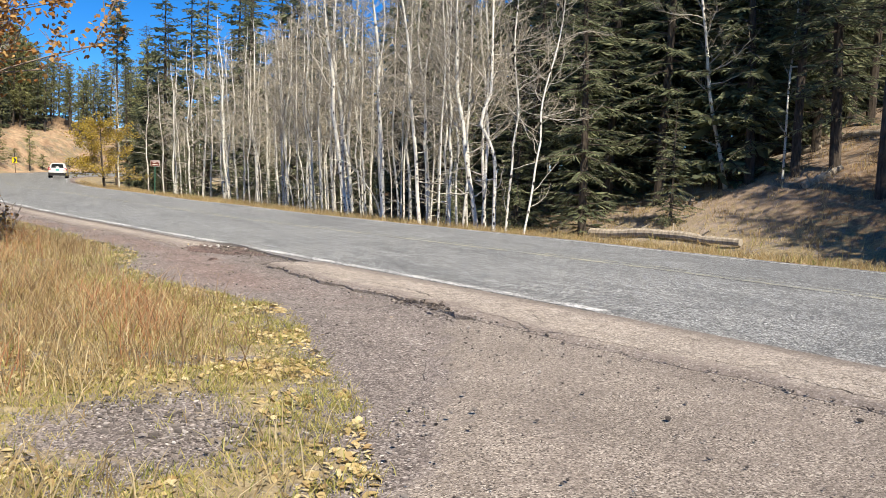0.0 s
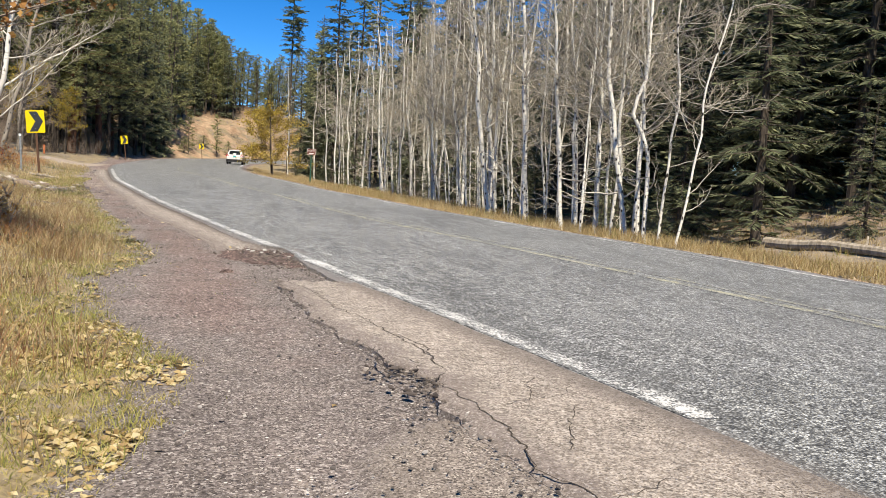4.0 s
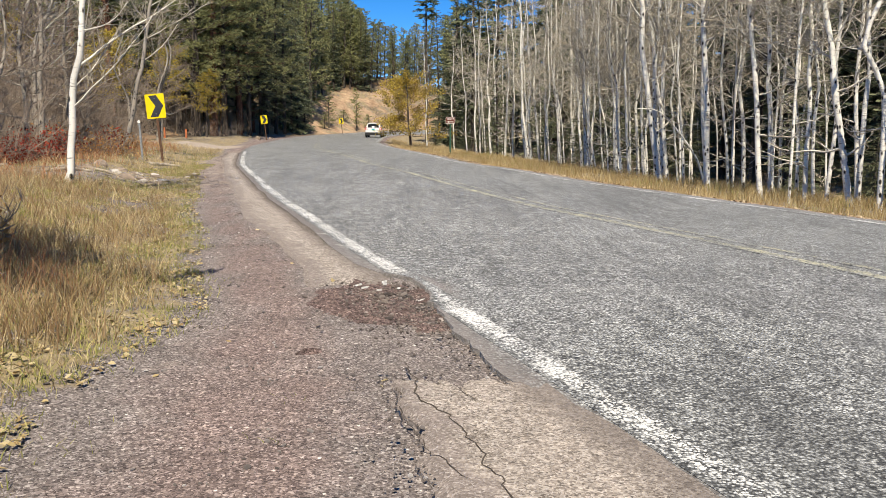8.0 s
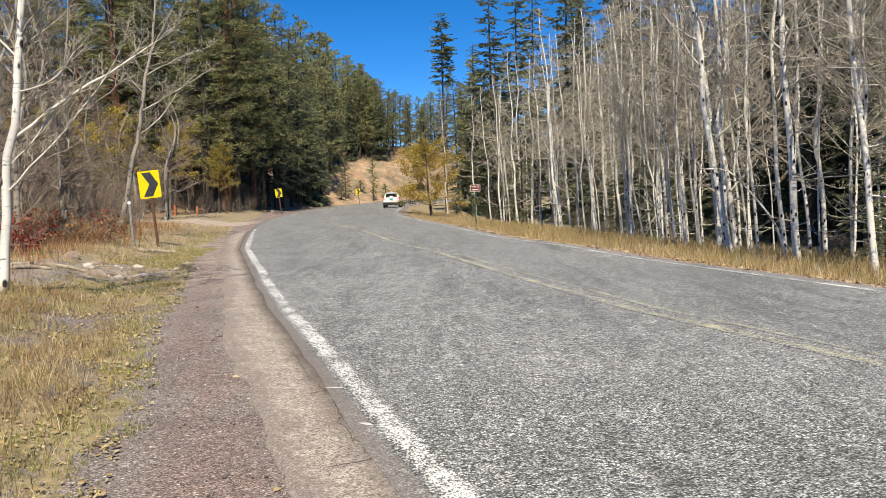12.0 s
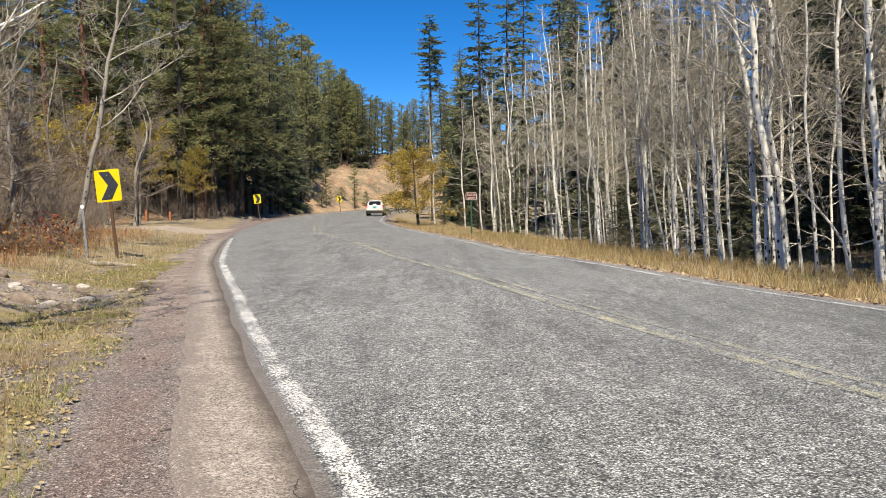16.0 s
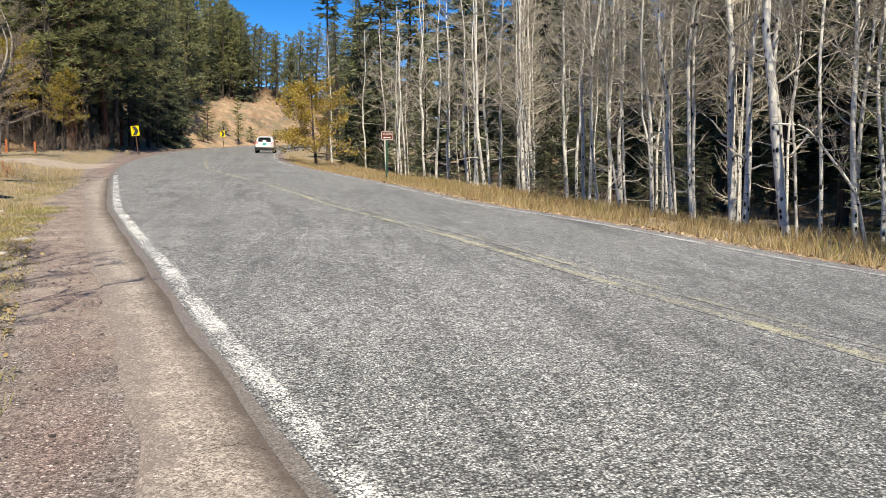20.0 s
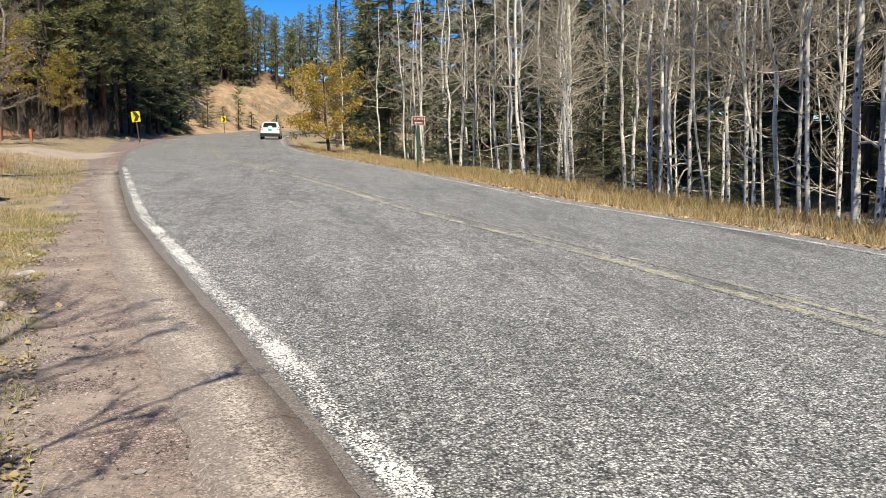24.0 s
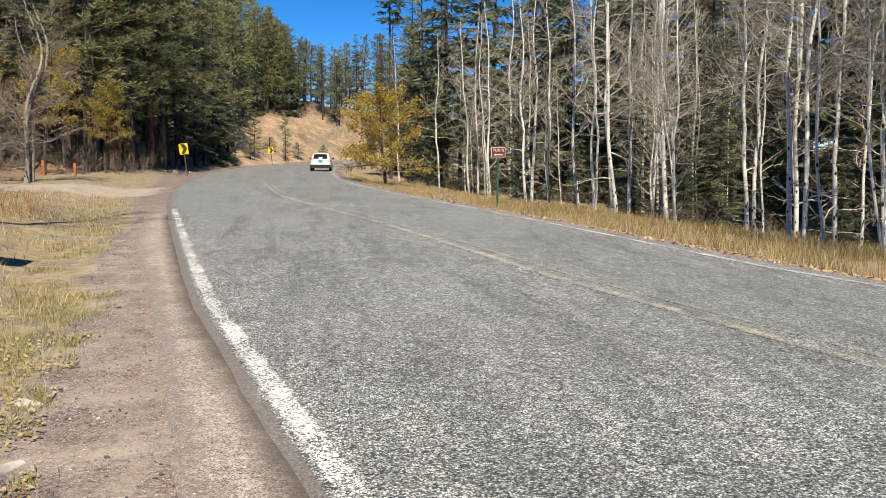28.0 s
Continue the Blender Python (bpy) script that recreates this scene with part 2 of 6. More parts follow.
def line_material(name, c, wear, fray):
    """Thin paint on the chip seal: gone between the stones and along its edges."""
    m = Mat(name, 0.85)
    m.b.inputs["Sheen Weight"].default_value = 0.14
    m.b.inputs["Sheen Roughness"].default_value = 0.6
    col, bump = asphalt_color(m)
    co = m.warp(120, 0.006)
    chips = m.node("ShaderNodeSeparateColor", Color=m.voronoi(76, "Color", co)).outputs[1]
    side = m.math("MINIMUM", m.attr("from_left"), m.attr("from_right"))
    side = m.math("ADD", side, m.map(m.noise(14, 5, 0.7), 0.3, 0.7, -fray, fray))
    side = m.math("ADD", side, m.map(chips, 0, 1, -fray, fray))
    kept = m.map(side, 0.022, 0.034)
    old = m.math("ADD", chips, m.map(m.noise(1.5, 6, 0.7), 0.32, 0.7, wear - 0.75, wear + 0.35))
    old = m.math("ADD", old, m.map(m.voronoi(76, vec=co), 0.3, 0.6, -0.1, 0.35))
    kept = m.math("MULTIPLY", kept, m.map(old, 0.8, 1.0, 1.0, 0.0))
    grime = m.mix(m.map(m.noise(30, 5), 0.35, 0.7), c, tuple(v * 0.72 for v in c))
    return m.done(m.mix(kept, col, grime), bump, 0.5, 0.004)


def old_pavement_material():
    m = Mat("old_shoulder_pavement", 0.9)
    co = m.warp(110, 0.008)
    chips = m.ramp(m.node("ShaderNodeSeparateColor", Color=m.voronoi(125, "Color", co)).outputs[0], (0.0, (0.06, 0.05, 0.044)), (0.4, (0.265, 0.228, 0.202)), (1.0, (0.51, 0.465, 0.425)))
    tan = m.mix(m.map(m.noise(1.1, 6), 0.35, 0.75, 0.05, 0.45), chips, (0.375, 0.325, 0.29))
    tan = m.mix(1.0, tan, m.map(m.noise(6, 6, 0.7), 0.3, 0.7, 0.7, 1.12), "MULTIPLY")
    tan = m.mix(1.0, tan, m.map(m.noise(30, 4, 0.7), 0.34, 0.66, 0.68, 1.3), "MULTIPLY")
    gravel, grit = gravel_color(m)
    reach = m.math("ADD", m.map(m.noise(2.4, 6, 0.7), 0.3, 0.7, -0.12, 0.12), m.map(m.noise(22, 5, 0.7), 0.3, 0.7, -0.045, 0.045))
    col = m.mix(m.map(m.math("ADD", m.attr("from_left"), reach), 0.1, 0.2), m.mix(0.35, gravel, (0.3, 0.255, 0.225)), tan)
    along = m.map(m.node("ShaderNodeSeparateXYZ", Vector=m.co).outputs[1], 15.5, 19.0, 0.5, 1.0)
    seam = m.map(m.math("ADD", m.attr("from_right"), m.map(m.noise(2.4, 6, 0.7), 0.3, 0.7, -0.04, 0.04)), 0.06, 0.24, 0.9, 0.0)
    col = m.mix(m.math("MULTIPLY", along, seam), col, (0.085, 0.069, 0.061))
    dirt = m.map(m.math("ADD", m.attr("from_right"), m.map(m.noise(9, 6, 0.7), 0.3, 0.7, -0.09, 0.09)), 0.03, 0.2, 0.8, 0.0)
    col = m.mix(m.math("MULTIPLY", m.math("SUBTRACT", 1.0, along), dirt), col, m.ramp(m.noise(60, 4, 0.7), (0.3, (0.1, 0.087, 0.082)), (0.7, (0.24, 0.212, 0.2))))
    worn = m.map(m.noise(1.6, 7, 0.75), 0.66, 0.74)
    col = m.mix(worn, col, gravel)
    return m.done(col, m.math("ADD", grit, m.voronoi(125, vec=co)), 0.5, 0.006)


def apron_material():
    m = Mat("apron_pavement", 0.9)
    co = m.warp(110, 0.01)
    chips = m.ramp(m.node("ShaderNodeSeparateColor", Color=m.voronoi(150, "Color", co)).outputs[0], (0.0, (0.04, 0.035, 0.033)), (0.35, (0.2, 0.177, 0.167)), (0.85, (0.36, 0.326, 0.308)), (1.0, (0.6, 0.565, 0.54)))
    gravel, grit = gravel_color(m)
    col = m.mix(m.map(m.noise(3.5, 6, 0.7), 0.42, 0.6, 0.0, 0.45), chips, gravel)
    col = m.mix(1.0, col, (0.86, 0.83, 0.79), "MULTIPLY")
    col = m.mix(1.0, col, m.map(m.noise(1.2, 6), 0.3, 0.7, 0.85, 1.15), "MULTIPLY")
    reach = m.math("ADD", m.map(m.noise(2.4, 6, 0.7), 0.3, 0.7, -0.12, 0.12), m.map(m.noise(22, 5, 0.7), 0.3, 0.7, -0.05, 0.05))
    col = m.mix(m.map(m.math("ADD", m.attr("from_left"), reach), 0.08, 0.2), gravel, col)
    return m.done(col, m.math("ADD", grit, m.voronoi(150, vec=co)), 0.4, 0.005)


def rubble_material():
    m = Mat("crumbled_asphalt", 0.97)
    gravel, grit = gravel_color(m)
    tar = m.mix(1.0, gravel, m.mix(m.map(m.noise(7, 6, 0.7), 0.35, 0.65), (0.5, 0.42, 0.42), (1.05, 0.86, 0.82)), "MULTIPLY")
    return m.done(tar, m.math("ADD", grit, m.noise(40, 6, 0.7)), 0.8, 0.012)


def ground_material():
    m = Mat("ground_soil", 0.95)
    gravel, grit = gravel_color(m)
    edge = m.map(m.noise(3.2, 5), 0.3, 0.7, -0.3, 0.3)
    rag = m.math("ADD", edge, m.map(m.noise(24, 5, 0.7), 0.3, 0.7, -0.2, 0.2))
    red = m.mix(m.map(m.math("ADD", m.attr("red"), m.map(m.noise(1.3, 5), 0.3, 0.7, -0.35, 0.35)), 0.25, 0.8), gravel, m.mix(1.0, gravel, (1.04, 0.93, 0.91), "MULTIPLY"))
    straw = m.ramp(m.noise(9, 6), (0.25, (0.14, 0.11, 0.07)), (0.5, (0.28, 0.225, 0.135)), (0.75, (0.42, 0.35, 0.225)))
    straw = m.mix(1.0, straw, m.map(m.noise(70, 5, 0.7), 0.3, 0.7, 0.55, 1.25), "MULTIPLY")
    straw = m.mix(m.map(m.noise(1.9, 6, 0.7), 0.52, 0.6), straw, gravel)
    litter = m.ramp(m.noise(5, 7), (0.25, (0.09, 0.06, 0.04)), (0.5, (0.21, 0.14, 0.09)), (0.75, (0.36, 0.26, 0.16)))
    litter = m.mix(1.0, litter, m.map(m.noise(40, 6, 0.7), 0.3, 0.7, 0.6, 1.3), "MULTIPLY")
    bank = m.ramp(m.noise(0.9, 7), (0.25, (0.2, 0.123, 0.078)), (0.5, (0.38, 0.26, 0.17)), (0.75, (0.52, 0.4, 0.27)))
    bank = m.mix(1.0, bank, m.map(m.noise(3.0, 6, 0.75), 0.3, 0.7, 0.6, 1.25), "MULTIPLY")
    bank = m.mix(m.map(m.noise(0.35, 7, 0.7), 0.46, 0.58), bank, straw)
    col = m.mix(m.map(m.math("ADD", m.attr("grass"), rag), 0.4, 0.6), red, straw)
    col = m.mix(m.map(m.math("ADD", m.attr("litter"), rag), 0.4, 0.6), col, litter)
    col = m.mix(m.map(m.math("ADD", m.attr("bank"), edge), 0.4, 0.6), col, bank)
    dust = m.ramp(m.noise(60, 6, 0.7), (0.3, (0.27, 0.225, 0.19)), (0.7, (0.38, 0.325, 0.28)))
    col = m.mix(m.map(m.math("ADD", m.attr("dust"), rag), 0.2, 0.8), col, dust)
    col = m.mix(1.0, col, m.map(m.noise(1.7, 5), 0.3, 0.7, 0.82, 1.15), "MULTIPLY")
    return m.done(col, m.math("ADD", grit, m.noise(14, 6)), 0.55, 0.01)


def aspen_bark_material(name, base, scar=0.5):
    m = Mat(name, 0.75)
    rings = m.noise(1.0, 5, 0.75, m.stretch(4, 4, 22))
    eyes = m.voronoi(1.0, vec=m.stretch(8, 8, 4.5))
    col = m.ramp(m.noise(2.3, 5), (0.3, tuple(v * 0.72 for v in base)), (0.7, base))
    col = m.mix(m.map(rings, 0.58, 0.66, 0.0, 0.8), col, (0.1, 0.09, 0.08))
    col = m.mix(m.map(eyes, 0.5 * scar, 0.3 * scar), col, (0.03, 0.027, 0.025))
    col = m.mix(m.map(m.noise(1.0, 4, 0.7, m.stretch(7, 7, 30)), 0.6, 0.68, 0.0, 0.7), col, (0.16, 0.145, 0.13))
    return m.done(col, rings, 0.3, 0.01)


def bark_material(name, dark, light):
    m = Mat(name, 0.95)
    plates = m.noise(1.0, 6, 0.65, m.stretch(9, 9, 2.0))
    col = m.ramp(plates, (0.35, dark), (0.65, light))
    return m.done(col, plates, 0.9, 0.03)


def leaf_material(name, *stops, rough=0.6, through=0.35):
    m = Mat(name, rough)
    col = m.ramp(m.island(), *stops)
    tint = m.map(m.random(), 0, 1, 0.75, 1.2)
    col = m.mix(1.0, col, tint, "MULTIPLY")
    if through:
        tr = m.node("ShaderNodeBsdfTranslucent", Color=col)
        mx = m.t.nodes.new("ShaderNodeMixShader")
        mx.inputs[0].default_value = through
        m.t.links.new(m.b.outputs[0], mx.inputs[1])
        m.t.links.new(tr.outputs[0], mx.inputs[2])
        m.t.links.new(mx.outputs[0], m.t.nodes["Material Output"].inputs[0])
    return m.done(col)


M_ASPHALT = asphalt_material("chip_seal_asphalt")
M_WHITE = line_material("white_line_paint", (0.65, 0.65, 0.64), 0.5, 0.024)
M_YELLOW = line_material("faded_yellow_paint", (0.45, 0.43, 0.29), 0.56, 0.03)
M_STRIP = old_pavement_material()
M_APRON = apron_material()
M_GROUND = ground_material()
M_ASPEN = aspen_bark_material("aspen_bark", (0.85, 0.82, 0.75), 0.58)
M_GREYBARK = aspen_bark_material("grey_bark", (0.38, 0.34, 0.29))
M_TWIG = simple("aspen_twig", (0.42, 0.375, 0.3), 0.85, vary=0.3)
M_LIMB = simple("pale_limb_bark", (0.56, 0.52, 0.45), 0.8, vary=0.3, scale=14)
M_PALELIMB = simple("white_limb_bark", (0.72, 0.68, 0.6), 0.8, vary=0.2, scale=14)
M_GREYTWIG = simple("grey_twig", (0.27, 0.215, 0.17), 0.9, vary=0.35)
M_BARK = bark_material("conifer_bark", (0.04, 0.032, 0.027), (0.14, 0.115, 0.095))
M_PONDEROSA = bark_material("ponderosa_bark", (0.07, 0.035, 0.025), (0.27, 0.13, 0.08))
M_SPRUCE = leaf_material("spruce_needles", (0.0, (0.09, 0.108, 0.068)), (0.5, (0.175, 0.2, 0.12)), (1.0, (0.3, 0.32, 0.185)), through=0.4)
M_PINE = leaf_material("pine_needles", (0.0, (0.17, 0.185, 0.085)), (0.5, (0.32, 0.33, 0.15)), (1.0, (0.48, 0.47, 0.22)), through=0.5)
M_GOLD = leaf_material("golden_leaves", (0.0, (0.46, 0.32, 0.05)), (0.5, (0.68, 0.5, 0.09)), (1.0, (0.8, 0.66, 0.18)), through=0.45)
M_OLIVE = leaf_material("olive_yellow_leaves", (0.0, (0.3, 0.23, 0.03)), (0.5, (0.52, 0.4, 0.06)), (1.0, (0.68, 0.53, 0.1)))
M_RUST = leaf_material("rusty_oak_leaves", (0.0, (0.25, 0.11, 0.04)), (0.5, (0.46, 0.24, 0.075)), (1.0, (0.65, 0.42, 0.16)))
M_RED = leaf_material("red_leaves", (0.0, (0.14, 0.02, 0.015)), (0.5, (0.3, 0.045, 0.03)), (1.0, (0.42, 0.1, 0.05)))
M_STRAW = leaf_material("straw_grass", (0.0, (0.27, 0.19, 0.1)), (0.5, (0.48, 0.37, 0.2)), (1.0, (0.68, 0.57, 0.36)), rough=0.8)
M_GREENGRASS = leaf_material("fresh_grass", (0.0, (0.2, 0.22, 0.06)), (0.6, (0.42, 0.41, 0.13)), (1.0, (0.6, 0.53, 0.22)), rough=0.8)
M_GOLDGRASS = leaf_material("golden_grass", (0.0, (0.26, 0.175, 0.08)), (0.5, (0.49, 0.36, 0.17)), (1.0, (0.7, 0.58, 0.34)), rough=0.8)
M_YELLOWGRASS = leaf_material("yellow_grass", (0.0, (0.36, 0.31, 0.09)), (0.6, (0.58, 0.5, 0.16)), (1.0, (0.72, 0.62, 0.25)), rough=0.8)
M_RUSTGRASS = leaf_material("rusty_weeds", (0.0, (0.24, 0.1, 0.05)), (0.5, (0.42, 0.21, 0.11)), (1.0, (0.56, 0.36, 0.2)), rough=0.8)
M_REDGRASS = leaf_material("reddish_dry_weeds", (0.0, (0.29, 0.175, 0.09)), (0.5, (0.45, 0.31, 0.17)), (1.0, (0.6, 0.47, 0.28)), rough=0.8)
M_FALLEN = leaf_material("fallen_leaves", (0.0, (0.4, 0.27, 0.13)), (0.5, (0.6, 0.46, 0.22)), (1.0, (0.76, 0.65, 0.4)), rough=0.7, through=0.2)
M_ROCK = simple("weathered_rock", (0.27, 0.215, 0.17), 0.95, vary=0.5, scale=7, bump=1.0)
M_PALEROCK = simple("pale_rock", (0.5, 0.46, 0.42), 0.95, vary=0.3, scale=9, bump=0.8)
M_STONE = simple("gravel_stone", (0.27, 0.235, 0.215), 0.95, vary=0.5, scale=30, bump=0.4)
M_LOG = bark_material("weathered_log", (0.26, 0.22, 0.175), (0.55, 0.48, 0.39))
M_FLAKE = simple("dirty_paint_flake", (0.55, 0.54, 0.52), 0.9, vary=0.4, scale=40)

M_CRUMBLE = rubble_material()
M_CRACK = simple("crack_dark", (0.06, 0.05, 0.043), 1.0, vary=0.4, scale=30)
M_CHIPS = leaf_material("gravel_chips", (0.0, (0.09, 0.078, 0.073)), (0.55, (0.19, 0.168, 0.158)), (0.9, (0.29, 0.26, 0.245)), (1.0, (0.55, 0.52, 0.5)), rough=0.95, through=0.0)
M_CRUMBS = leaf_material("asphalt_crumbs", (0.0, (0.05, 0.042, 0.039)), (0.6, (0.12, 0.1, 0.09)), (0.95, (0.2, 0.17, 0.15)), (1.0, (0.4, 0.36, 0.33)), rough=0.95, through=0.0)
M_LITTERLEAF = leaf_material("brown_leaf_litter", (0.0, (0.3, 0.18, 0.1)), (0.5, (0.5, 0.36, 0.21)), (1.0, (0.7, 0.58, 0.4)), rough=0.8, through=0.1)
M_SIGNYELLOW = simple("sign_yellow", (0.8, 0.62, 0.01), 0.45, vary=0.05, bump=0.02)
M_SIGNBLACK = simple("sign_black", (0.04, 0.045, 0.055), 0.5, vary=0.2)
M_SIGNWHITE = simple("sign_white", (0.75, 0.73, 0.7), 0.5, vary=0.05)
M_BROWN = simple("sign_brown", (0.14, 0.045, 0.03), 0.5, vary=0.1)
M_POST = simple("rusty_post", (0.13, 0.075, 0.05), 0.8, 0.3, vary=0.4, scale=20)
M_GALV = simple("galvanised_post", (0.34, 0.36, 0.38), 0.55, 0.6, vary=0.4, scale=12)
M_GREENPOST = simple("green_post", (0.03, 0.09, 0.06), 0.6, 0.0, vary=0.3)
M_REFLECT = simple("white_reflector", (0.8, 0.8, 0.8), 0.3, vary=0.05)
M_ORANGE = simple("orange_stake", (0.42, 0.14, 0.06), 0.8, vary=0.3)
M_STEEL = simple("bright_steel", (0.55, 0.55, 0.56), 0.35, 0.9, vary=0.1)
M_CARPAINT = simple("white_car_paint", (0.8, 0.8, 0.8), 0.25, vary=0.02, bump=0.0)
M_CARGLASS = simple("dark_car_glass", (0.02, 0.022, 0.025), 0.08, vary=0.1, bump=0.0)
M_TAIL = simple("red_lamp_plastic", (0.5, 0.02, 0.025), 0.2, vary=0.1, bump=0.0)
M_BLACKPLASTIC = simple("black_plastic", (0.03, 0.03, 0.032), 0.6, vary=0.2)
M_TYRE = simple("tyre_rubber", (0.025, 0.025, 0.026), 0.85, vary=0.3)
M_PLATE = simple("turquoise_plate", (0.05, 0.45, 0.45), 0.4, vary=0.1)


# ---------------------------------------------------------------- mesh helpers
class Geo:
    """Collects vertices and faces for one mesh."""

    def __init__(self):
        self.v, self.f = [], []

    def tube(self, pts, radii, sides=5, cap=True):
        """A tapered tube along pts."""
        base = len(self.v)
        n = len(pts)
        for i, (p, r) in enumerate(zip(pts, radii)):
            a, b = pts[max(i - 1, 0)], pts[min(i + 1, n - 1)]
            d = (Vector(b) - Vector(a))
            d = d.normalized() if d.length > 1e-9 else Vector((0, 0, 1))
            u = d.cross(Vector((0.31, 0.95, 0.05)) if abs(d.z) > 0.5 else Vector((0, 0, 1))).normalized()
            w = d.cross(u)
            for k in range(sides):
                c, s = math.cos(6.2832 * k / sides) * r, math.sin(6.2832 * k / sides) * r
                self.v.append((p[0] + u.x * c + w.x * s, p[1] + u.y * c + w.y * s, p[2] + u.z * c + w.z * s))
        for i in range(n - 1):
            for k in range(sides):
                q = base + i * sides
                self.f.append((q + k, q + (k + 1) % sides, q + sides + (k + 1) % sides, q + sides + k))
        if cap:
            self.f.append(tuple(base + (n - 1) * sides + k for k in range(sides)))
            self.f.append(tuple(base + k for k in reversed(range(sides))))

    def poly(self, *pts):
        b = len(self.v)
        self.v.extend(tuple(p) for p in pts)
        self.f.append(tuple(range(b, b + len(pts))))

    def blade(self, root, tip, half):
        """A thin leaf blade from root to tip."""
        r, t = Vector(root), Vector(tip)
        d = t - r
        s = d.cross(Vector((random.uniform(-1, 1), random.uniform(-1, 1), random.uniform(-1, 1))))
        s = s.normalized() * half if s.length > 1e-9 else Vector((half, 0, 0))
        m = r + d * 0.55
        self.poly(r, m + s, t, m - s)

    def box(self, x0, y0, z0, x1, y1, z1):
        b = len(self.v)
        self.v += [(x0, y0, z0), (x1, y0, z0), (x1, y1, z0), (x0, y1, z0), (x0, y0, z1), (x1, y0, z1), (x1, y1, z1), (x0, y1, z1)]
        self.f += [tuple(b + i for i in q) for q in ((3, 2, 1, 0), (4, 5, 6, 7), (0, 1, 5, 4), (1, 2, 6, 5), (2, 3, 7, 6), (3, 0, 4, 7))]

    def mesh(self, name, material, smooth=False):
        me = bpy.data.meshes.new(name)
        me.from_pydata(self.v, [], self.f)
        me.materials.append(material)
        if smooth:
            me.shade_smooth()
        return me


def part(name, geo, material, parent=None, label="", smooth=False):
    ob = new(name, geo.mesh(name, material, smooth) if isinstance(geo, Geo) else geo)
    ob.parent = parent
    return tagged(ob, label) if label else ob


def root(name, label, category, group="", x=0, y=0, z=0, rz=0):
    ob = new(name)
    ob.empty_display_size = 0.2
    ob.matrix_basis = pose(x, y, z, 0, 0, rz)
    return tagged(ob, label, category, group)


def place(x, y, sink=0.0, turn=0.0, scale=1.0, tilt=0.0, side=0.0):
    """A pose on the ground, with a lean."""
    wide, tall = scale if isinstance(scale, tuple) else (scale, scale)
    return pose(x, y, float(terrain(x, y)) - sink) @ pose(0, 0, 0, tilt, side, 0) @ pose(0, 0, 0, 0, 0, turn) @ Matrix.Diagonal((wide, wide, tall, 1))


# ---------------------------------------------------------------- ground and road
def axis(knots):
    out = [knots[0][0]]
    for (a, _), (b, s) in zip(knots, knots[1:]):
        n = max(1, round((b - a) / s))
        out += [a + (b - a) * (i + 1) / n for i in range(n)]
    return np.array(out)


STRIP_EDGE = [(-6, 4.9), (0, 3.75), (4, 2.98), (5.8, 2.72), (6.8, 2.56), (7.8, 2.25), (8.9, 2.0), (9.6, 2.02), (11.2, 1.58), (13.0, 1.37), (15.5, 0.72), (16.3, 0.62), (18.6, 0.0), (20.45, -0.58),
              (22.2, -0.95), (25.7, -1.7), (30.6, -2.82), (35.7, -3.8), (41, -4.95), (50, -6.2)]


def trodden(x, y):
    """Bare earth round the rocks and the birch."""
    return np.exp(-(((x + 4.9) / 1.1) ** 2 + ((y - 25.3) / 1.3) ** 2) ** 2) + np.exp(-(((x + 4.1) / 1.2) ** 2 + ((y - 28.3) / 1.9) ** 2) ** 2)


def side_road(x, y):
    """1 on the dusty side road that leaves the bend, 0 elsewhere."""
    s = y - 2.0 * (np.maximum(x, -17.0) + 10.5)
    return step(s, 53, 55.5) * step(s, 66, 62.5) * step(line_l(y) - x, 0.3, 1.2)


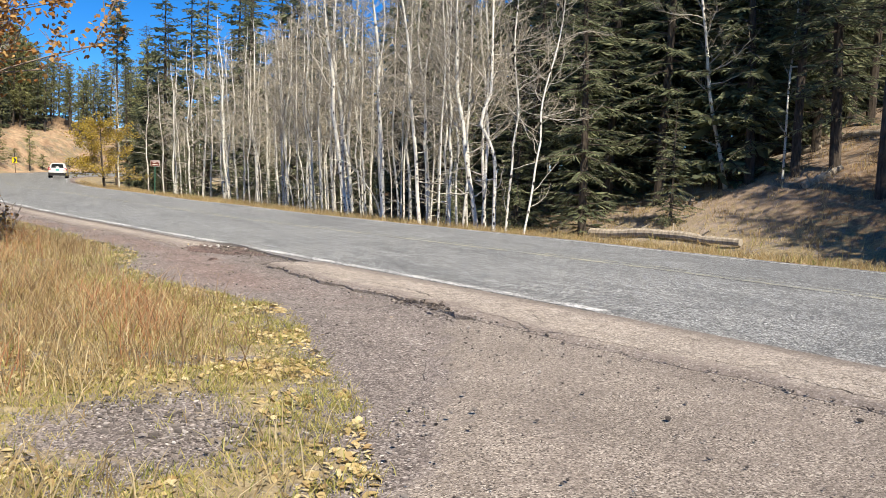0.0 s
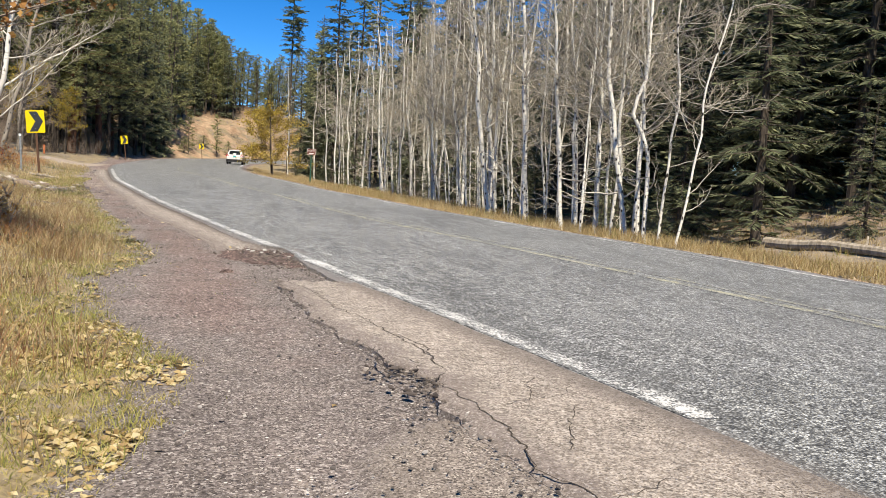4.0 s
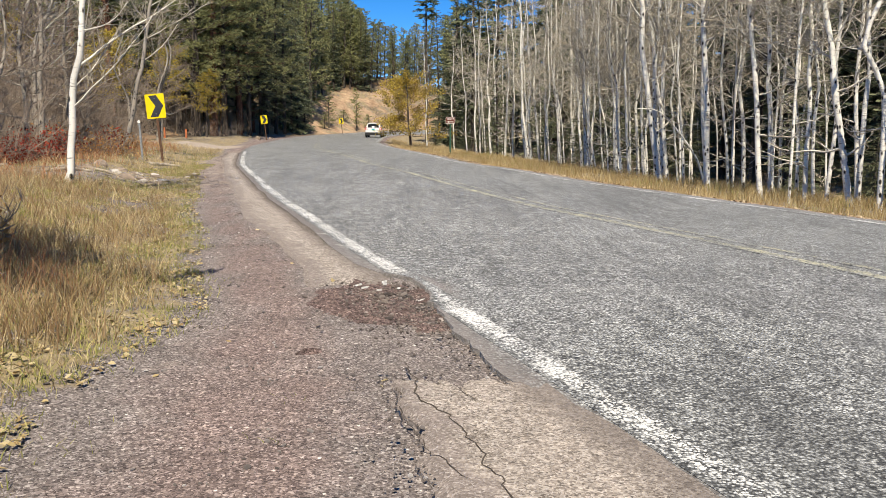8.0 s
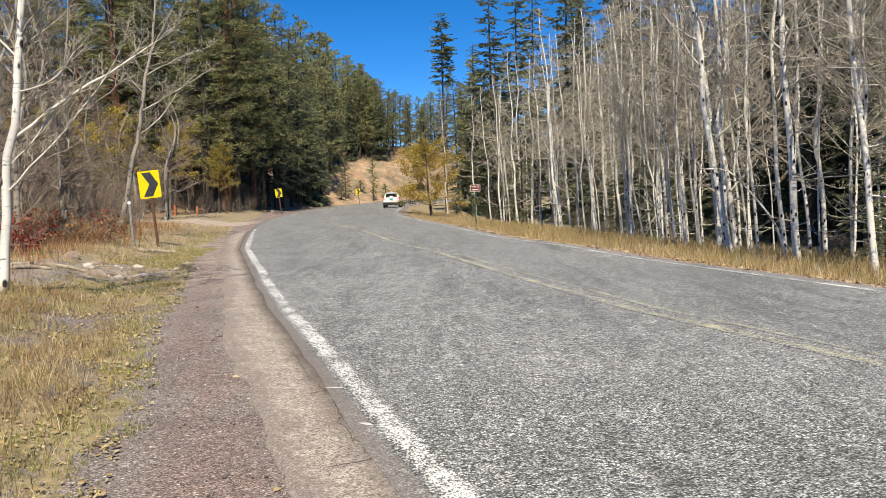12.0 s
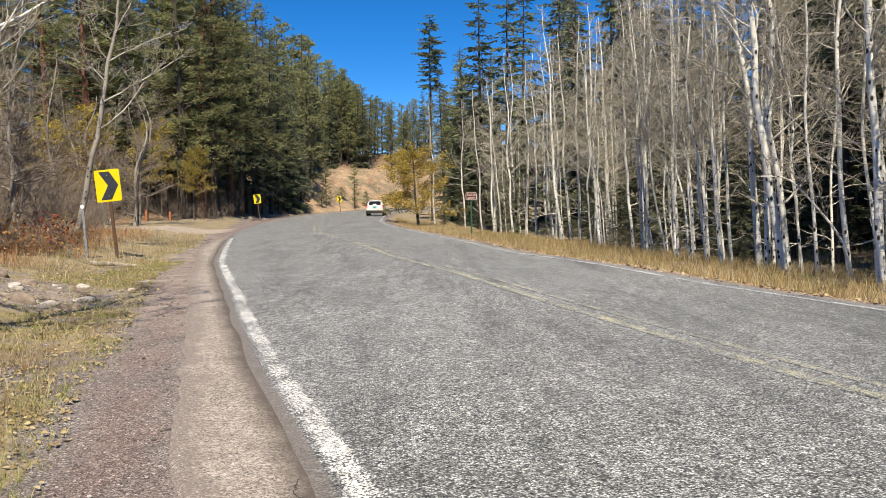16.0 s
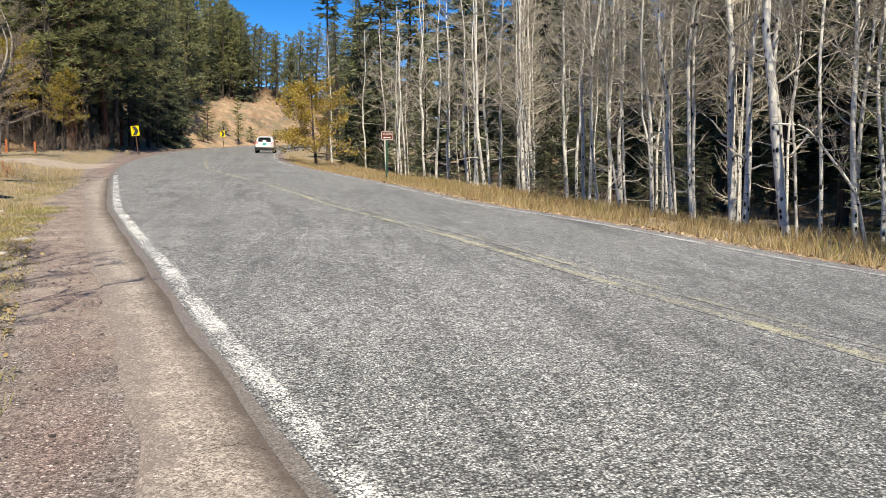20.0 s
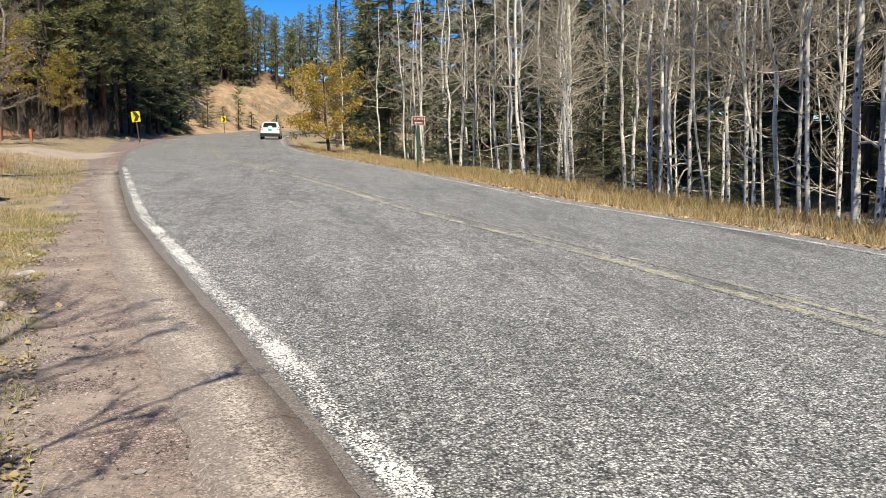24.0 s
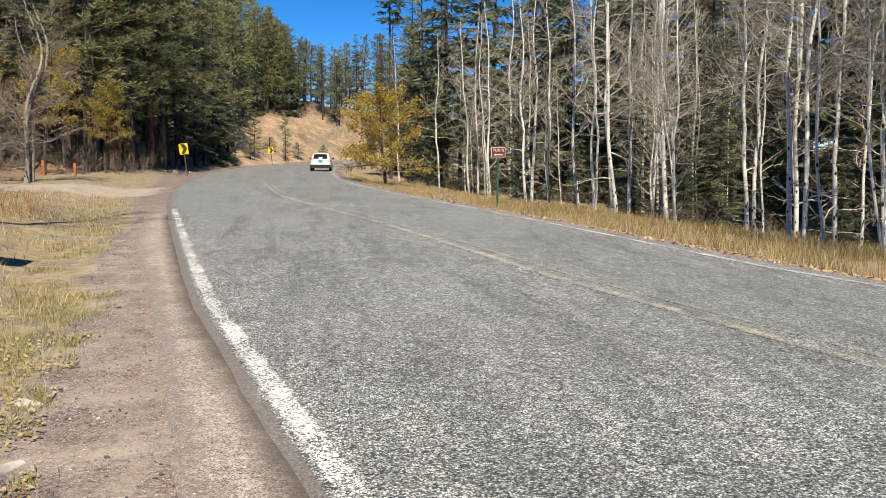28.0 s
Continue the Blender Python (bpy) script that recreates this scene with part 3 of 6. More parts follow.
def build_ground():
    xs = axis([(-900, 0), (-200, 120), (-60, 12), (-16, 2.5), (-8, 0.6), (12, 0.3), (22, 0.8), (60, 3), (200, 14), (900, 120)])
    ys = axis([(-400, 0), (-40, 40), (-5, 4), (3, 0.6), (46, 0.3), (70, 0.8), (180, 2.2), (300, 12), (1200, 120)])
    gx, gy = np.meshgrid(xs, ys)
    gz = terrain(gx, gy) + 0.012 * bumps(gx, gy, 0.9, 6) * (step(line_l(gy) - gx, 0.2, 0.8) + step(gx - line_r(gy), 0.5, 1.2))
    nx, ny = len(xs), len(ys)
    verts = np.stack([gx, gy, gz], -1).reshape(-1, 3)
    i = (np.arange(ny - 1)[:, None] * nx + np.arange(nx - 1)).ravel()
    me = bpy.data.meshes.new("ground")
    me.from_pydata(verts.tolist(), [], np.stack([i, i + 1, i + nx + 1, i + nx], -1).tolist())
    dl, dr = (line_l(gy) - gx).ravel(), (gx - line_r(gy)).ravel()
    y = gy.ravel()
    x = gx.ravel()
    edge = lerp(y, GRAVEL_EDGE)
    side = side_road(x, y)
    bare = np.maximum(np.exp(-(((x + 0.42) / 0.5) ** 2 + ((y - 7.0) / 0.58) ** 2) ** 2), np.exp(-(((x + 2.5) / 0.45) ** 2 + ((y - 22.2) / 1.5) ** 2)))
    bare = np.maximum(bare, 0.9 * np.clip(trodden(x, y), 0, 1))
    across = (x - edge) / np.maximum(lerp(y, STRIP_EDGE) - edge, 0.3)
    red = np.exp(-((across - 0.62) / 0.3) ** 2) * step(y, 9, 12) + 0.6 * step(y, 24, 30) * (across > 0)
    grass = np.maximum(step(edge - x, -0.1, 0.25) * (1 - bare), step(dr, 0.55, 1.0))
    litter = np.maximum(step(dr, 9, 22) * 0.9, step(dl, 6, 9) * (1 - side * step(dl, 30, 20)))
    bank = step(y, 104, 116) * step(dl, 0.8, 2.0) * step(dl, 26, 16)
    dust = np.maximum(np.maximum(side, 0.42 * step(y, 22, 28) * step(y, 60, 48) * step(across, -0.9, -0.2)), 0.45 * np.clip(trodden(x, y), 0, 1))
    for name, values in (("grass", grass), ("litter", litter), ("bank", bank), ("dust", dust), ("red", red)):
        a = me.attributes.new(name, "FLOAT", "POINT")
        a.data.foreach_set("value", np.clip(values, 0, 1).astype(np.float32))
    me.materials.append(M_GROUND)
    me.shade_smooth()
    return tagged(new("ground", me), "dry grassy ground with reddish gravel and leaf litter", "ground", kind="structure")


GRAVEL_EDGE = [(-60, 4), (0, -1.2), (5.8, 0.05), (7.3, 0.4), (9.6, 0.68), (10.1, 0.7), (11.2, 0.1), (12.9, -0.2), (14.8, 0.05), (17.5, -0.6), (18.2, -0.65),
               (22.4, -1.8), (24, -2.05), (31.8, -3.8), (35.7, -4.2), (37, -4.7), (46, -5.8), (57, -7.9), (90, -12)]


def ribbon(name, ys, left, right, lift, material, thick=0.03, label="", category="", rows=1, kind="structure", parent=None, ease=0.0, tuck=0.0, torn=(0.0, 0.0)):
    """A sheet that follows the road between two edges, with a rim."""
    g = Geo()
    n = rows + 1
    for i, y0 in enumerate(ys):
        a, b = left(y0), right(y0)
        for k in range(n):
            tear = abs(noise.noise((k * 0.8, ys[0], 11))) + 0.3 * abs(noise.noise((k * 2.3, ys[0], 13)))
            y = y0 + tear * (torn[0] * max(0.0, 1 - i / 9) - torn[1] * max(0.0, 1 - (len(ys) - 1 - i) / 9))
            dip = ease * (1 - float(step(min(y - ys[0], ys[-1] - y) - 0.12 * noise.noise((k * 1.7, ys[0], 3)), 0.0, 0.3)))
            g.v.append((a + (b - a) * k / rows, y, float(road_z(y)) + lift - dip - (tuck if k == 0 else 0.0)))
    for i in range(len(ys) - 1):
        for k in range(rows):
            q = i * n + k
            g.f.append((q, q + 1, q + n + 1, q + n))
    base = len(g.v)
    m = len(ys)
    for i, y in enumerate(ys):
        for x in (left(y), right(y)):
            g.v.append((x, y, float(road_z(y)) + lift - thick - ease - tuck))
    for i in range(m - 1):
        g.f.append((i * n, (i + 1) * n, base + 2 * (i + 1), base + 2 * i))
        g.f.append(((i + 1) * n + rows, i * n + rows, base + 2 * i + 1, base + 2 * (i + 1) + 1))
    me = g.mesh(name, material, False)
    wide = [right(y) - left(y) for y in ys]
    rim_w = [0.0, 1.0]
    from_left = [w * k / rows for w in wide for k in range(n)] + [w * k for w in wide for k in rim_w]
    from_right = [w * (1 - k / rows) for w in wide for k in range(n)] + [w * (1 - k) for w in wide for k in rim_w]
    for key, values in (("from_left", from_left), ("from_right", from_right)):
        me.attributes.new(key, "FLOAT", "POINT").data.foreach_set("value", values)
    return tagged(part(name, me, None, parent), label, category, kind=kind)


def jag(y, size, amount, seed):
    return amount * (noise.noise((y / size, seed, 0)) + 0.5 * noise.noise((y / size * 2.7, seed, 5)))


build_ground()
ROAD_Y = list(axis([(-60, 0), (0, 4), (12.8, 0.4), (16, 0.05), (60, 0.4), (168, 1.5)]))
BITE = [(13.2, -0.27), (14.0, -0.2), (14.6, -0.12), (14.85, -0.07), (15.1, -0.02), (15.4, 0.03), (15.65, 0.035), (15.8, -0.03), (15.95, -0.14), (16.3, -0.25), (19.0, -0.19)]


def road_edge(y):
    """The broken left rim of the asphalt."""
    broken = float(step(y, 13.2, 13.7) * step(y, 16.2, 15.8))
    return float(line_l(y)) + float(lerp(y, BITE)) + (jag(y, 1.3, 0.035, 1) + jag(y, 0.25, 0.02, 6)) * (1 - broken) + (jag(y, 0.22, 0.035, 3) + jag(y, 0.07, 0.02, 4)) * broken


ribbon("road", ROAD_Y, road_edge, lambda y: float(line_r(y)) + 0.3 + jag(y, 1.1, 0.1, 2), 0.0, M_ASPHALT, 0.07,
       "grey chip-sealed asphalt two-lane road surface", "road", 6)


def stripe(name, ys, mid, half, material, label, lift=0.003):
    ribbon(name, ys, lambda y: max(float(mid(y)) - half - 0.03, road_edge(y) + 0.012), lambda y: float(mid(y)) + half + 0.03, lift, material, 0.002, label, "road marking", 2)


FINE = lambda a, b, s=0.12: list(np.linspace(a, b, int((b - a) / s) + 1))
stripe("edge_line_left", FINE(8.93, 50, 0.06), line_l, 0.075, M_WHITE, "worn white edge line painted on asphalt")
stripe("edge_line_right", FINE(-20, 140, 0.4), line_r, 0.055, M_WHITE, "thin white edge line beside the dry verge")
stripe("centre_line_near", FINE(6, 75, 0.2), lambda y: float(mid_l(y)) - 0.15, 0.07, M_YELLOW, "faded yellow centre line")
stripe("centre_line_far", FINE(6, 75, 0.2), lambda y: float(mid_l(y)) + 0.12, 0.03, M_YELLOW, "faded yellow centre line")

STRIP = ribbon("shoulder_strip", FINE(-6, 13.25, 0.08), lambda y: float(lerp(y, STRIP_EDGE)) + jag(y, 0.35, 0.09, 21), lambda y: float(line_l(y)) - 0.12 + jag(y, 0.5, 0.03, 22),
       0.002, M_STRIP, 0.07, "cracked old tan pavement of the shoulder", "pavement", 16, ease=0.05, tuck=0.025, torn=(0, 0.6))
ribbon("shoulder_strip", FINE(15.45, 48, 0.12), lambda y: float(lerp(y, STRIP_EDGE)) + jag(y, 0.5, 0.06, 23), lambda y: float(line_l(y)) - 0.14,
       -0.006, M_STRIP, 0.07, "tan pavement strip between the white line and gravel", "pavement", 16, ease=0.05, tuck=0.025)
APRON_EDGE = [(-8, -4.0), (3, -1.3), (5.8, 0.12), (6.9, 0.7), (7.65, 1.1), (8.8, 1.55), (9.2, 1.9)]
ribbon("apron", FINE(-8, 9.2, 0.1), lambda y: float(lerp(y, APRON_EDGE)) + jag(y, 0.3, 0.05, 25), lambda y: float(line_l(y)) - 0.2,
       -0.026, M_APRON, 0.07, "brown worn pavement of the pull-out", "pavement", 8, ease=0.04, tuck=0.06)


def rubble():
    """Crumbled hollow beside the broken rim, rough and ragged, sinking into the gravel all round."""
    xs, ys = np.arange(0.45, 2.3, 0.018), np.arange(12.9, 16.2, 0.018)
    g = Geo()
    for y in ys:
        mid = 1.38 + (14.5 - y) * 0.24
        for x in xs:
            e = ((x - mid) / 0.52) ** 2 + ((y - 14.9) / 1.0) ** 2
            fade = max(0.0, e + 0.55 * noise.noise((x * 3, y * 3, 2)) - 0.5)
            rough = 0.018 * noise.noise((x * 6, y * 6, 3)) + 0.014 * abs(noise.noise((x * 17, y * 13, 5))) + 0.011 * noise.noise((x * 38, y * 38, 8))
            g.v.append((float(x), float(y), float(road_z(y)) - 0.028 + rough - 0.07 * min(fade, 1.2) - 0.02 * max(0.0, x - float(line_l(y)))))
    nx = len(xs)
    g.f = [(r * nx + c, r * nx + c + 1, (r + 1) * nx + c + 1, (r + 1) * nx + c) for r in range(len(ys) - 1) for c in range(nx - 1)]
    return tagged(part("broken_patch", g, M_CRUMBLE), "dark crumbled asphalt of a broken road edge", "pothole", kind="structure")


rubble()


def crack(points, width, lift=0.0):
    """A crack laid as a thin dark ribbon that wanders between the given points."""
    g = Geo()
    line = []
    for (x0, y0), (x1, y1) in zip(points, points[1:]):
        n = max(3, int(math.hypot(x1 - x0, y1 - y0) / 0.03))
        for i in range(n):
            f = i / n
            x, y = x0 + (x1 - x0) * f, y0 + (y1 - y0) * f
            line.append((x + 0.04 * noise.noise((x * 9, y * 9, 1)) + 0.02 * noise.noise((x * 31, y * 31, 2)), y + 0.03 * noise.noise((x * 9, y * 9, 4)) + 0.016 * noise.noise((x * 31, y * 31, 6))))
    for i, (x, y) in enumerate(line):
        w = 0.42 * width * (0.35 + 0.9 * abs(noise.noise((x * 14, y * 14, 7)))) * min(1, 0.2 + i / 5, 0.2 + (len(line) - i) / 5)
        z = float(road_z(y)) + (0.0045 if y < 13.4 else -0.0025) + lift
        a, b = line[max(i - 1, 0)], line[min(i + 1, len(line) - 1)]
        dx, dy = b[0] - a[0], b[1] - a[1]
        ln = math.hypot(dx, dy) or 1
        g.v += [(x - dy / ln * w, y + dx / ln * w, z), (x + dy / ln * w, y - dx / ln * w, z)]
    g.f = [(2 * i, 2 * i + 1, 2 * i + 3, 2 * i + 2) for i in range(len(line) - 1)]
    return part("crack", g, M_CRACK, STRIP)


for pts, w in (([(1.37, 13.42), (1.46, 13.05), (1.47, 12.76), (1.59, 12.54), (1.66, 12.2), (1.7, 11.9), (1.75, 11.6), (1.9, 11.2), (2.0, 10.71), (2.12, 10.2), (2.13, 9.77)], 0.016),
               ([(1.36, 13.03), (1.37, 12.67), (1.43, 12.43), (1.5, 12.15), (1.6, 11.9)], 0.01),
               ([(1.8, 10.37), (1.85, 9.65), (2.05, 9.52), (2.13, 9.75)], 0.016),
               ([(2.05, 9.52), (2.19, 8.86), (2.14, 8.32), (2.33, 7.97), (2.44, 7.53), (2.6, 7.31), (2.75, 6.9)], 0.014),
               ([(2.02, 10.71), (2.16, 10.28), (2.12, 9.8)], 0.012), ([(2.6, 9.73), (2.5, 9.5), (2.41, 9.16)], 0.009),
               ([(2.64, 9.15), (2.45, 8.8), (2.34, 8.48)], 0.009), ([(1.92, 10.1), (2.03, 9.9), (1.97, 9.7)], 0.01), ([(1.75, 9.9), (1.9, 9.75), (2.0, 9.6)], 0.01),
               ([(2.8, 9.6), (2.6, 9.3), (2.2, 9.1)], 0.006), ([(0.75, 16.2), (1.0, 16.35), (1.2, 16.3)], 0.008), ([(0.4, 17.6), (0.65, 17.7), (0.85, 17.6)], 0.008),
               ([(-0.1, 19.3), (0.15, 19.5), (0.35, 19.4)], 0.007), ([(0.66, 16.75), (0.95, 16.95), (1.1, 16.7), (1.2, 16.55)], 0.014), ([(0.3, 18.25), (0.55, 18.4), (0.78, 18.3)], 0.01), ([(0.9, 16.9), (0.72, 17.5), (0.6, 18.2), (0.3, 19.1), (0.1, 20.0)], 0.008), ([(-0.45, 21.0), (-0.25, 21.15), (-0.05, 21.1)], 0.01), ([(-1.25, 24.6), (-1.0, 24.75), (-0.85, 24.7)], 0.01), ([(-0.95, 23.0), (-0.75, 23.1), (-0.6, 22.98)], 0.008), ([(-1.75, 26.6), (-1.5, 26.75), (-1.35, 26.65)], 0.007),
               ([(-3.1, 32.7), (-2.8, 32.9), (-2.6, 32.8)], 0.007), ([(2.75, 6.9), (2.8, 6.3), (2.95, 5.7), (3.0, 5.1)], 0.014), ([(2.3, 8.0), (2.6, 8.2), (2.8, 8.1)], 0.007), ([(2.5, 7.5), (2.8, 7.6), (3.1, 7.4)], 0.006)):
    crack(pts, w)


# ---------------------------------------------------------------- scattered ground cover
def soup(name, verts, faces, material, label, category, kind="stuff"):
    me = bpy.data.meshes.new(name)
    me.from_pydata(verts.reshape(-1, 3).tolist(), [], faces.tolist())
    me.materials.append(material)
    return tagged(new(name, me), label, category, kind=kind)


def grass(name, xs, ys, tall, wide, lean, material, label, seed):
    """One bent blade for each place given: a strip of two quads ending in a point."""
    r = np.random.RandomState(seed)
    n = len(xs)
    z = terrain(xs, ys)
    h = tall * r.uniform(0.45, 1.15, n)
    az, tip, out = r.uniform(0, 6.283, n), r.uniform(0, 6.283, n), lean * r.uniform(0.2, 1.0, n) * h
    sx, sy = np.cos(az) * wide, np.sin(az) * wide
    dx, dy = np.cos(tip) * out, np.sin(tip) * out
    v = np.zeros((n, 5, 3))
    for k, (f, w) in enumerate(((0, 1), (0, -1), (0.6, 0.75), (0.6, -0.75), (1, 0))):
        v[:, k] = np.stack([xs + sx * w + dx * f * f, ys + sy * w + dy * f * f, z - 0.02 + h * f], -1)
    b = (np.arange(n) * 5)[:, None]
    me = bpy.data.meshes.new(name)
    me.from_pydata(v.reshape(-1, 3).tolist(), [], np.concatenate([b + [0, 1, 3, 2]]).tolist() + np.concatenate([b + [2, 3, 4]]).tolist())
    me.materials.append(material)
    return tagged(new(name, me), label, "grass", kind="stuff")


def clumped(n, seed, xr, yr, keep, size, per):
    """Places in clumps of about per blades, where keep(x, y) allows the clump."""
    r = np.random.RandomState(seed)
    cx, cy = r.uniform(*xr, n), r.uniform(*yr, n)
    ok = keep(cx, cy, r)
    cx, cy = cx[ok], cy[ok]
    k = r.poisson(per, len(cx)) + 2
    x = np.repeat(cx, k) + r.normal(0, size, k.sum())
    y = np.repeat(cy, k) + r.normal(0, size, k.sum())
    return x, y


def gravel_edge(y):
    return lerp(y, GRAVEL_EDGE)


def left_of_gravel(a, b):
    def keep(x, y, r):
        d = gravel_edge(y) - x
        patch = np.exp(-(((x + 0.42) / 0.5) ** 2 + ((y - 7.0) / 0.58) ** 2) ** 2) + np.exp(-(((x + 2.5) / 0.5) ** 2 + ((y - 22.2) / 1.6) ** 2)) + trodden(x, y) * 0.97
        return (d > a) & (d < b) & (r.random_sample(len(x)) > patch * 0.95) & (side_road(x, y) < 0.5)
    return keep


def right_verge(a, b, power=1.0):
    def keep(x, y, r):
        d = x - line_r(y)
        return (d > a) & (d < b) & (r.random_sample(len(x)) < np.clip(1 - (d - a) / (b - a), 0, 1) ** power + 0.15)
    return keep


def patchy(keep, size, lo, seed):
    """Keeps only clumps inside drifting patches."""
    def inner(x, y, r):
        f = np.array([noise.noise((a / size, b / size, seed)) for a, b in zip(x, y)])
        return keep(x, y, r) & (f > lo)
    return inner


grass("verge_grass", *clumped(7000, 1, (-1, 17), (8, 95), right_verge(1.25, 7.5, 0.5), 0.10, 8), 0.27, 0.005, 0.9, M_GOLDGRASS, "golden dry grass along the far road edge", 1)
grass("verge_grass", *clumped(7000, 31, (-1, 17), (8, 95), right_verge(0.75, 2.0, 0.5), 0.07, 6), 0.11, 0.004, 1.0, M_GOLDGRASS, "short dry grass at the far road edge", 31)
grass("verge_grass", *clumped(9000, 8, (4, 34), (-6, 75), right_verge(4.0, 26, 0.3), 0.2, 6), 0.3, 0.008, 0.9, M_GOLDGRASS, "thin dry grass under the trees", 9)
grass("verge_grass", *clumped(5200, 51, (4, 17), (16, 62), right_verge(2.0, 9.5, 0.25), 0.12, 8), 0.36, 0.005, 0.8, M_GOLDGRASS, "tall golden grass among the aspen trunks", 51)
grass("verge_grass", *clumped(900, 4, (3, 22), (0, 60), right_verge(2.5, 14, 0.4), 0.16, 10), 0.34, 0.007, 0.8, M_GREENGRASS, "green tufts in the ditch by the trees", 2)
grass("tall_dry_grass", *clumped(1900, 2, (-5, 1), (8.0, 24), patchy(left_of_gravel(0.3, 4.5), 0.9, -0.05, 2), 0.10, 13), 0.26, 0.003, 0.9, M_REDGRASS, "tall reddish dry grass beside the gravel", 3)
grass("tall_dry_grass", *clumped(2800, 3, (-5, 1), (4.4, 24), patchy(left_of_gravel(0.2, 4.0), 0.7, -0.15, 5), 0.08, 12), 0.18, 0.003, 1.0, M_STRAW, "pale dry grass beside the gravel", 4)
grass("short_grass", *clumped(15000, 5, (-5, 1.2), (4.4, 36), patchy(left_of_gravel(-0.12, 2.8), 0.55, -0.2, 7), 0.05, 11), 0.075, 0.0028, 1.2, M_GREENGRASS, "short yellowing grass at the gravel edge", 5)
grass("short_grass", *clumped(7000, 12, (-5, 1.2), (4.4, 36), patchy(left_of_gravel(0.0, 2.6), 0.6, -0.1, 8), 0.07, 10), 0.09, 0.0028, 1.2, M_STRAW, "short straw-coloured grass behind the gravel", 12)
grass("tall_dry_grass", *clumped(3200, 6, (-16, -2), (21, 58), patchy(left_of_gravel(0.3, 9), 1.3, -0.12, 3), 0.13, 8), 0.2, 0.0045, 0.9, M_STRAW, "dry straw grass round the sign and rocks", 6)
grass("tall_dry_grass", *clumped(1500, 7, (-14, -3), (22, 50), left_of_gravel(2.0, 8), 0.14, 9), 0.32, 0.005, 0.7, M_RUSTGRASS, "reddish weeds below the thicket", 7)
grass("short_grass", *clumped(2600, 13, (-12, -2), (21, 50), patchy(left_of_gravel(0.1, 5), 0.8, 0.05, 6), 0.09, 10), 0.12, 0.004, 1.1, M_GREENGRASS, "green-yellow tufts among the rocks", 13)
grass("short_grass", *clumped(12000, 41, (-3, 1.2), (4.4, 12), patchy(left_of_gravel(-0.16, 1.5), 0.5, -0.28, 17), 0.035, 13), 0.045, 0.0024, 1.3, M_YELLOWGRASS, "low yellow-green grass at the gravel edge", 41)
grass("tall_dry_grass", *clumped(900, 42, (-4.5, 0.3), (7.6, 17), patchy(left_of_gravel(0.55, 4.0), 0.8, -0.2, 12), 0.09, 14), 0.27, 0.0026, 1.3, M_GOLDGRASS, "tall golden grass beside the gravel", 42)
grass("tall_dry_grass", *clumped(1100, 43, (-4.5, 0.3), (7.6, 17), patchy(left_of_gravel(0.7, 4.0), 0.6, 0.0, 15), 0.08, 12), 0.3, 0.0026, 1.1, M_RUSTGRASS, "rusty seed stalks among dry grass", 43)
grass("short_grass", *clumped(110, 11, (-2, 1.6), (6, 34), lambda x, y, r: (x > gravel_edge(y)) & (x < line_l(y) - 1.2), 0.07, 10), 0.05, 0.0025, 1.3, M_GREENGRASS, "sparse grass sprouting in gravel", 8)


def leaves(name, xs, ys, size, material, label, seed, lift=0.004):
    """Thin leaves, each folded along its midrib and lying at its own tilt."""
    r = np.random.RandomState(seed)
    n = len(xs)
    a, s = r.uniform(0, 6.283, n), size * r.uniform(0.5, 1.3, n)
    fat = r.uniform(0.45, 0.8, n)
    fold, tip, roll = r.uniform(0.0, 0.35, n), r.normal(0, 0.22, n), r.normal(0, 0.25, n)
    z = terrain(xs, ys) + lift + s * 0.3 * (np.abs(tip) + np.abs(roll))
    v = np.zeros((n, 6, 3))
    for k, (u, w) in enumerate(((-1, 0), (-0.2, 0.95), (0.45, 0.7), (1, 0), (0.45, -0.75), (-0.25, -0.9))):
        q = w * fat
        v[:, k] = np.stack([xs + (np.cos(a) * u - np.sin(a) * q) * s, ys + (np.sin(a) * u + np.cos(a) * q) * s, z + s * (fold * abs(w) + tip * u + roll * w)], -1)
    b = (np.arange(n) * 6)[:, None]
    return soup(name, v, np.concatenate([b + [0, 3, 2, 1], b + [0, 5, 4, 3]]), material, label, "leaves")


def heap(x, y):
    return np.exp(-(((x + 0.42) / 0.46) ** 2 + ((y - 7.0) / 0.55) ** 2) ** 2)


def edge_band(n, seed, yr, near, far):
    """Places along the gravel edge, drifted together in patches."""
    r = np.random.RandomState(seed)
    y = r.uniform(*yr, n)
    x = gravel_edge(y) - near - (far - near) * r.random_sample(n) ** 1.3
    drift = np.array([noise.noise((a * 2.2, b * 2.2, 4)) + 0.6 * noise.noise((a * 6, b * 6, 9)) for a, b in zip(x, y)])
    ok = (drift > r.uniform(-0.25, 0.35, n)) & (heap(x, y) < 0.3)
    return x[ok], y[ok]


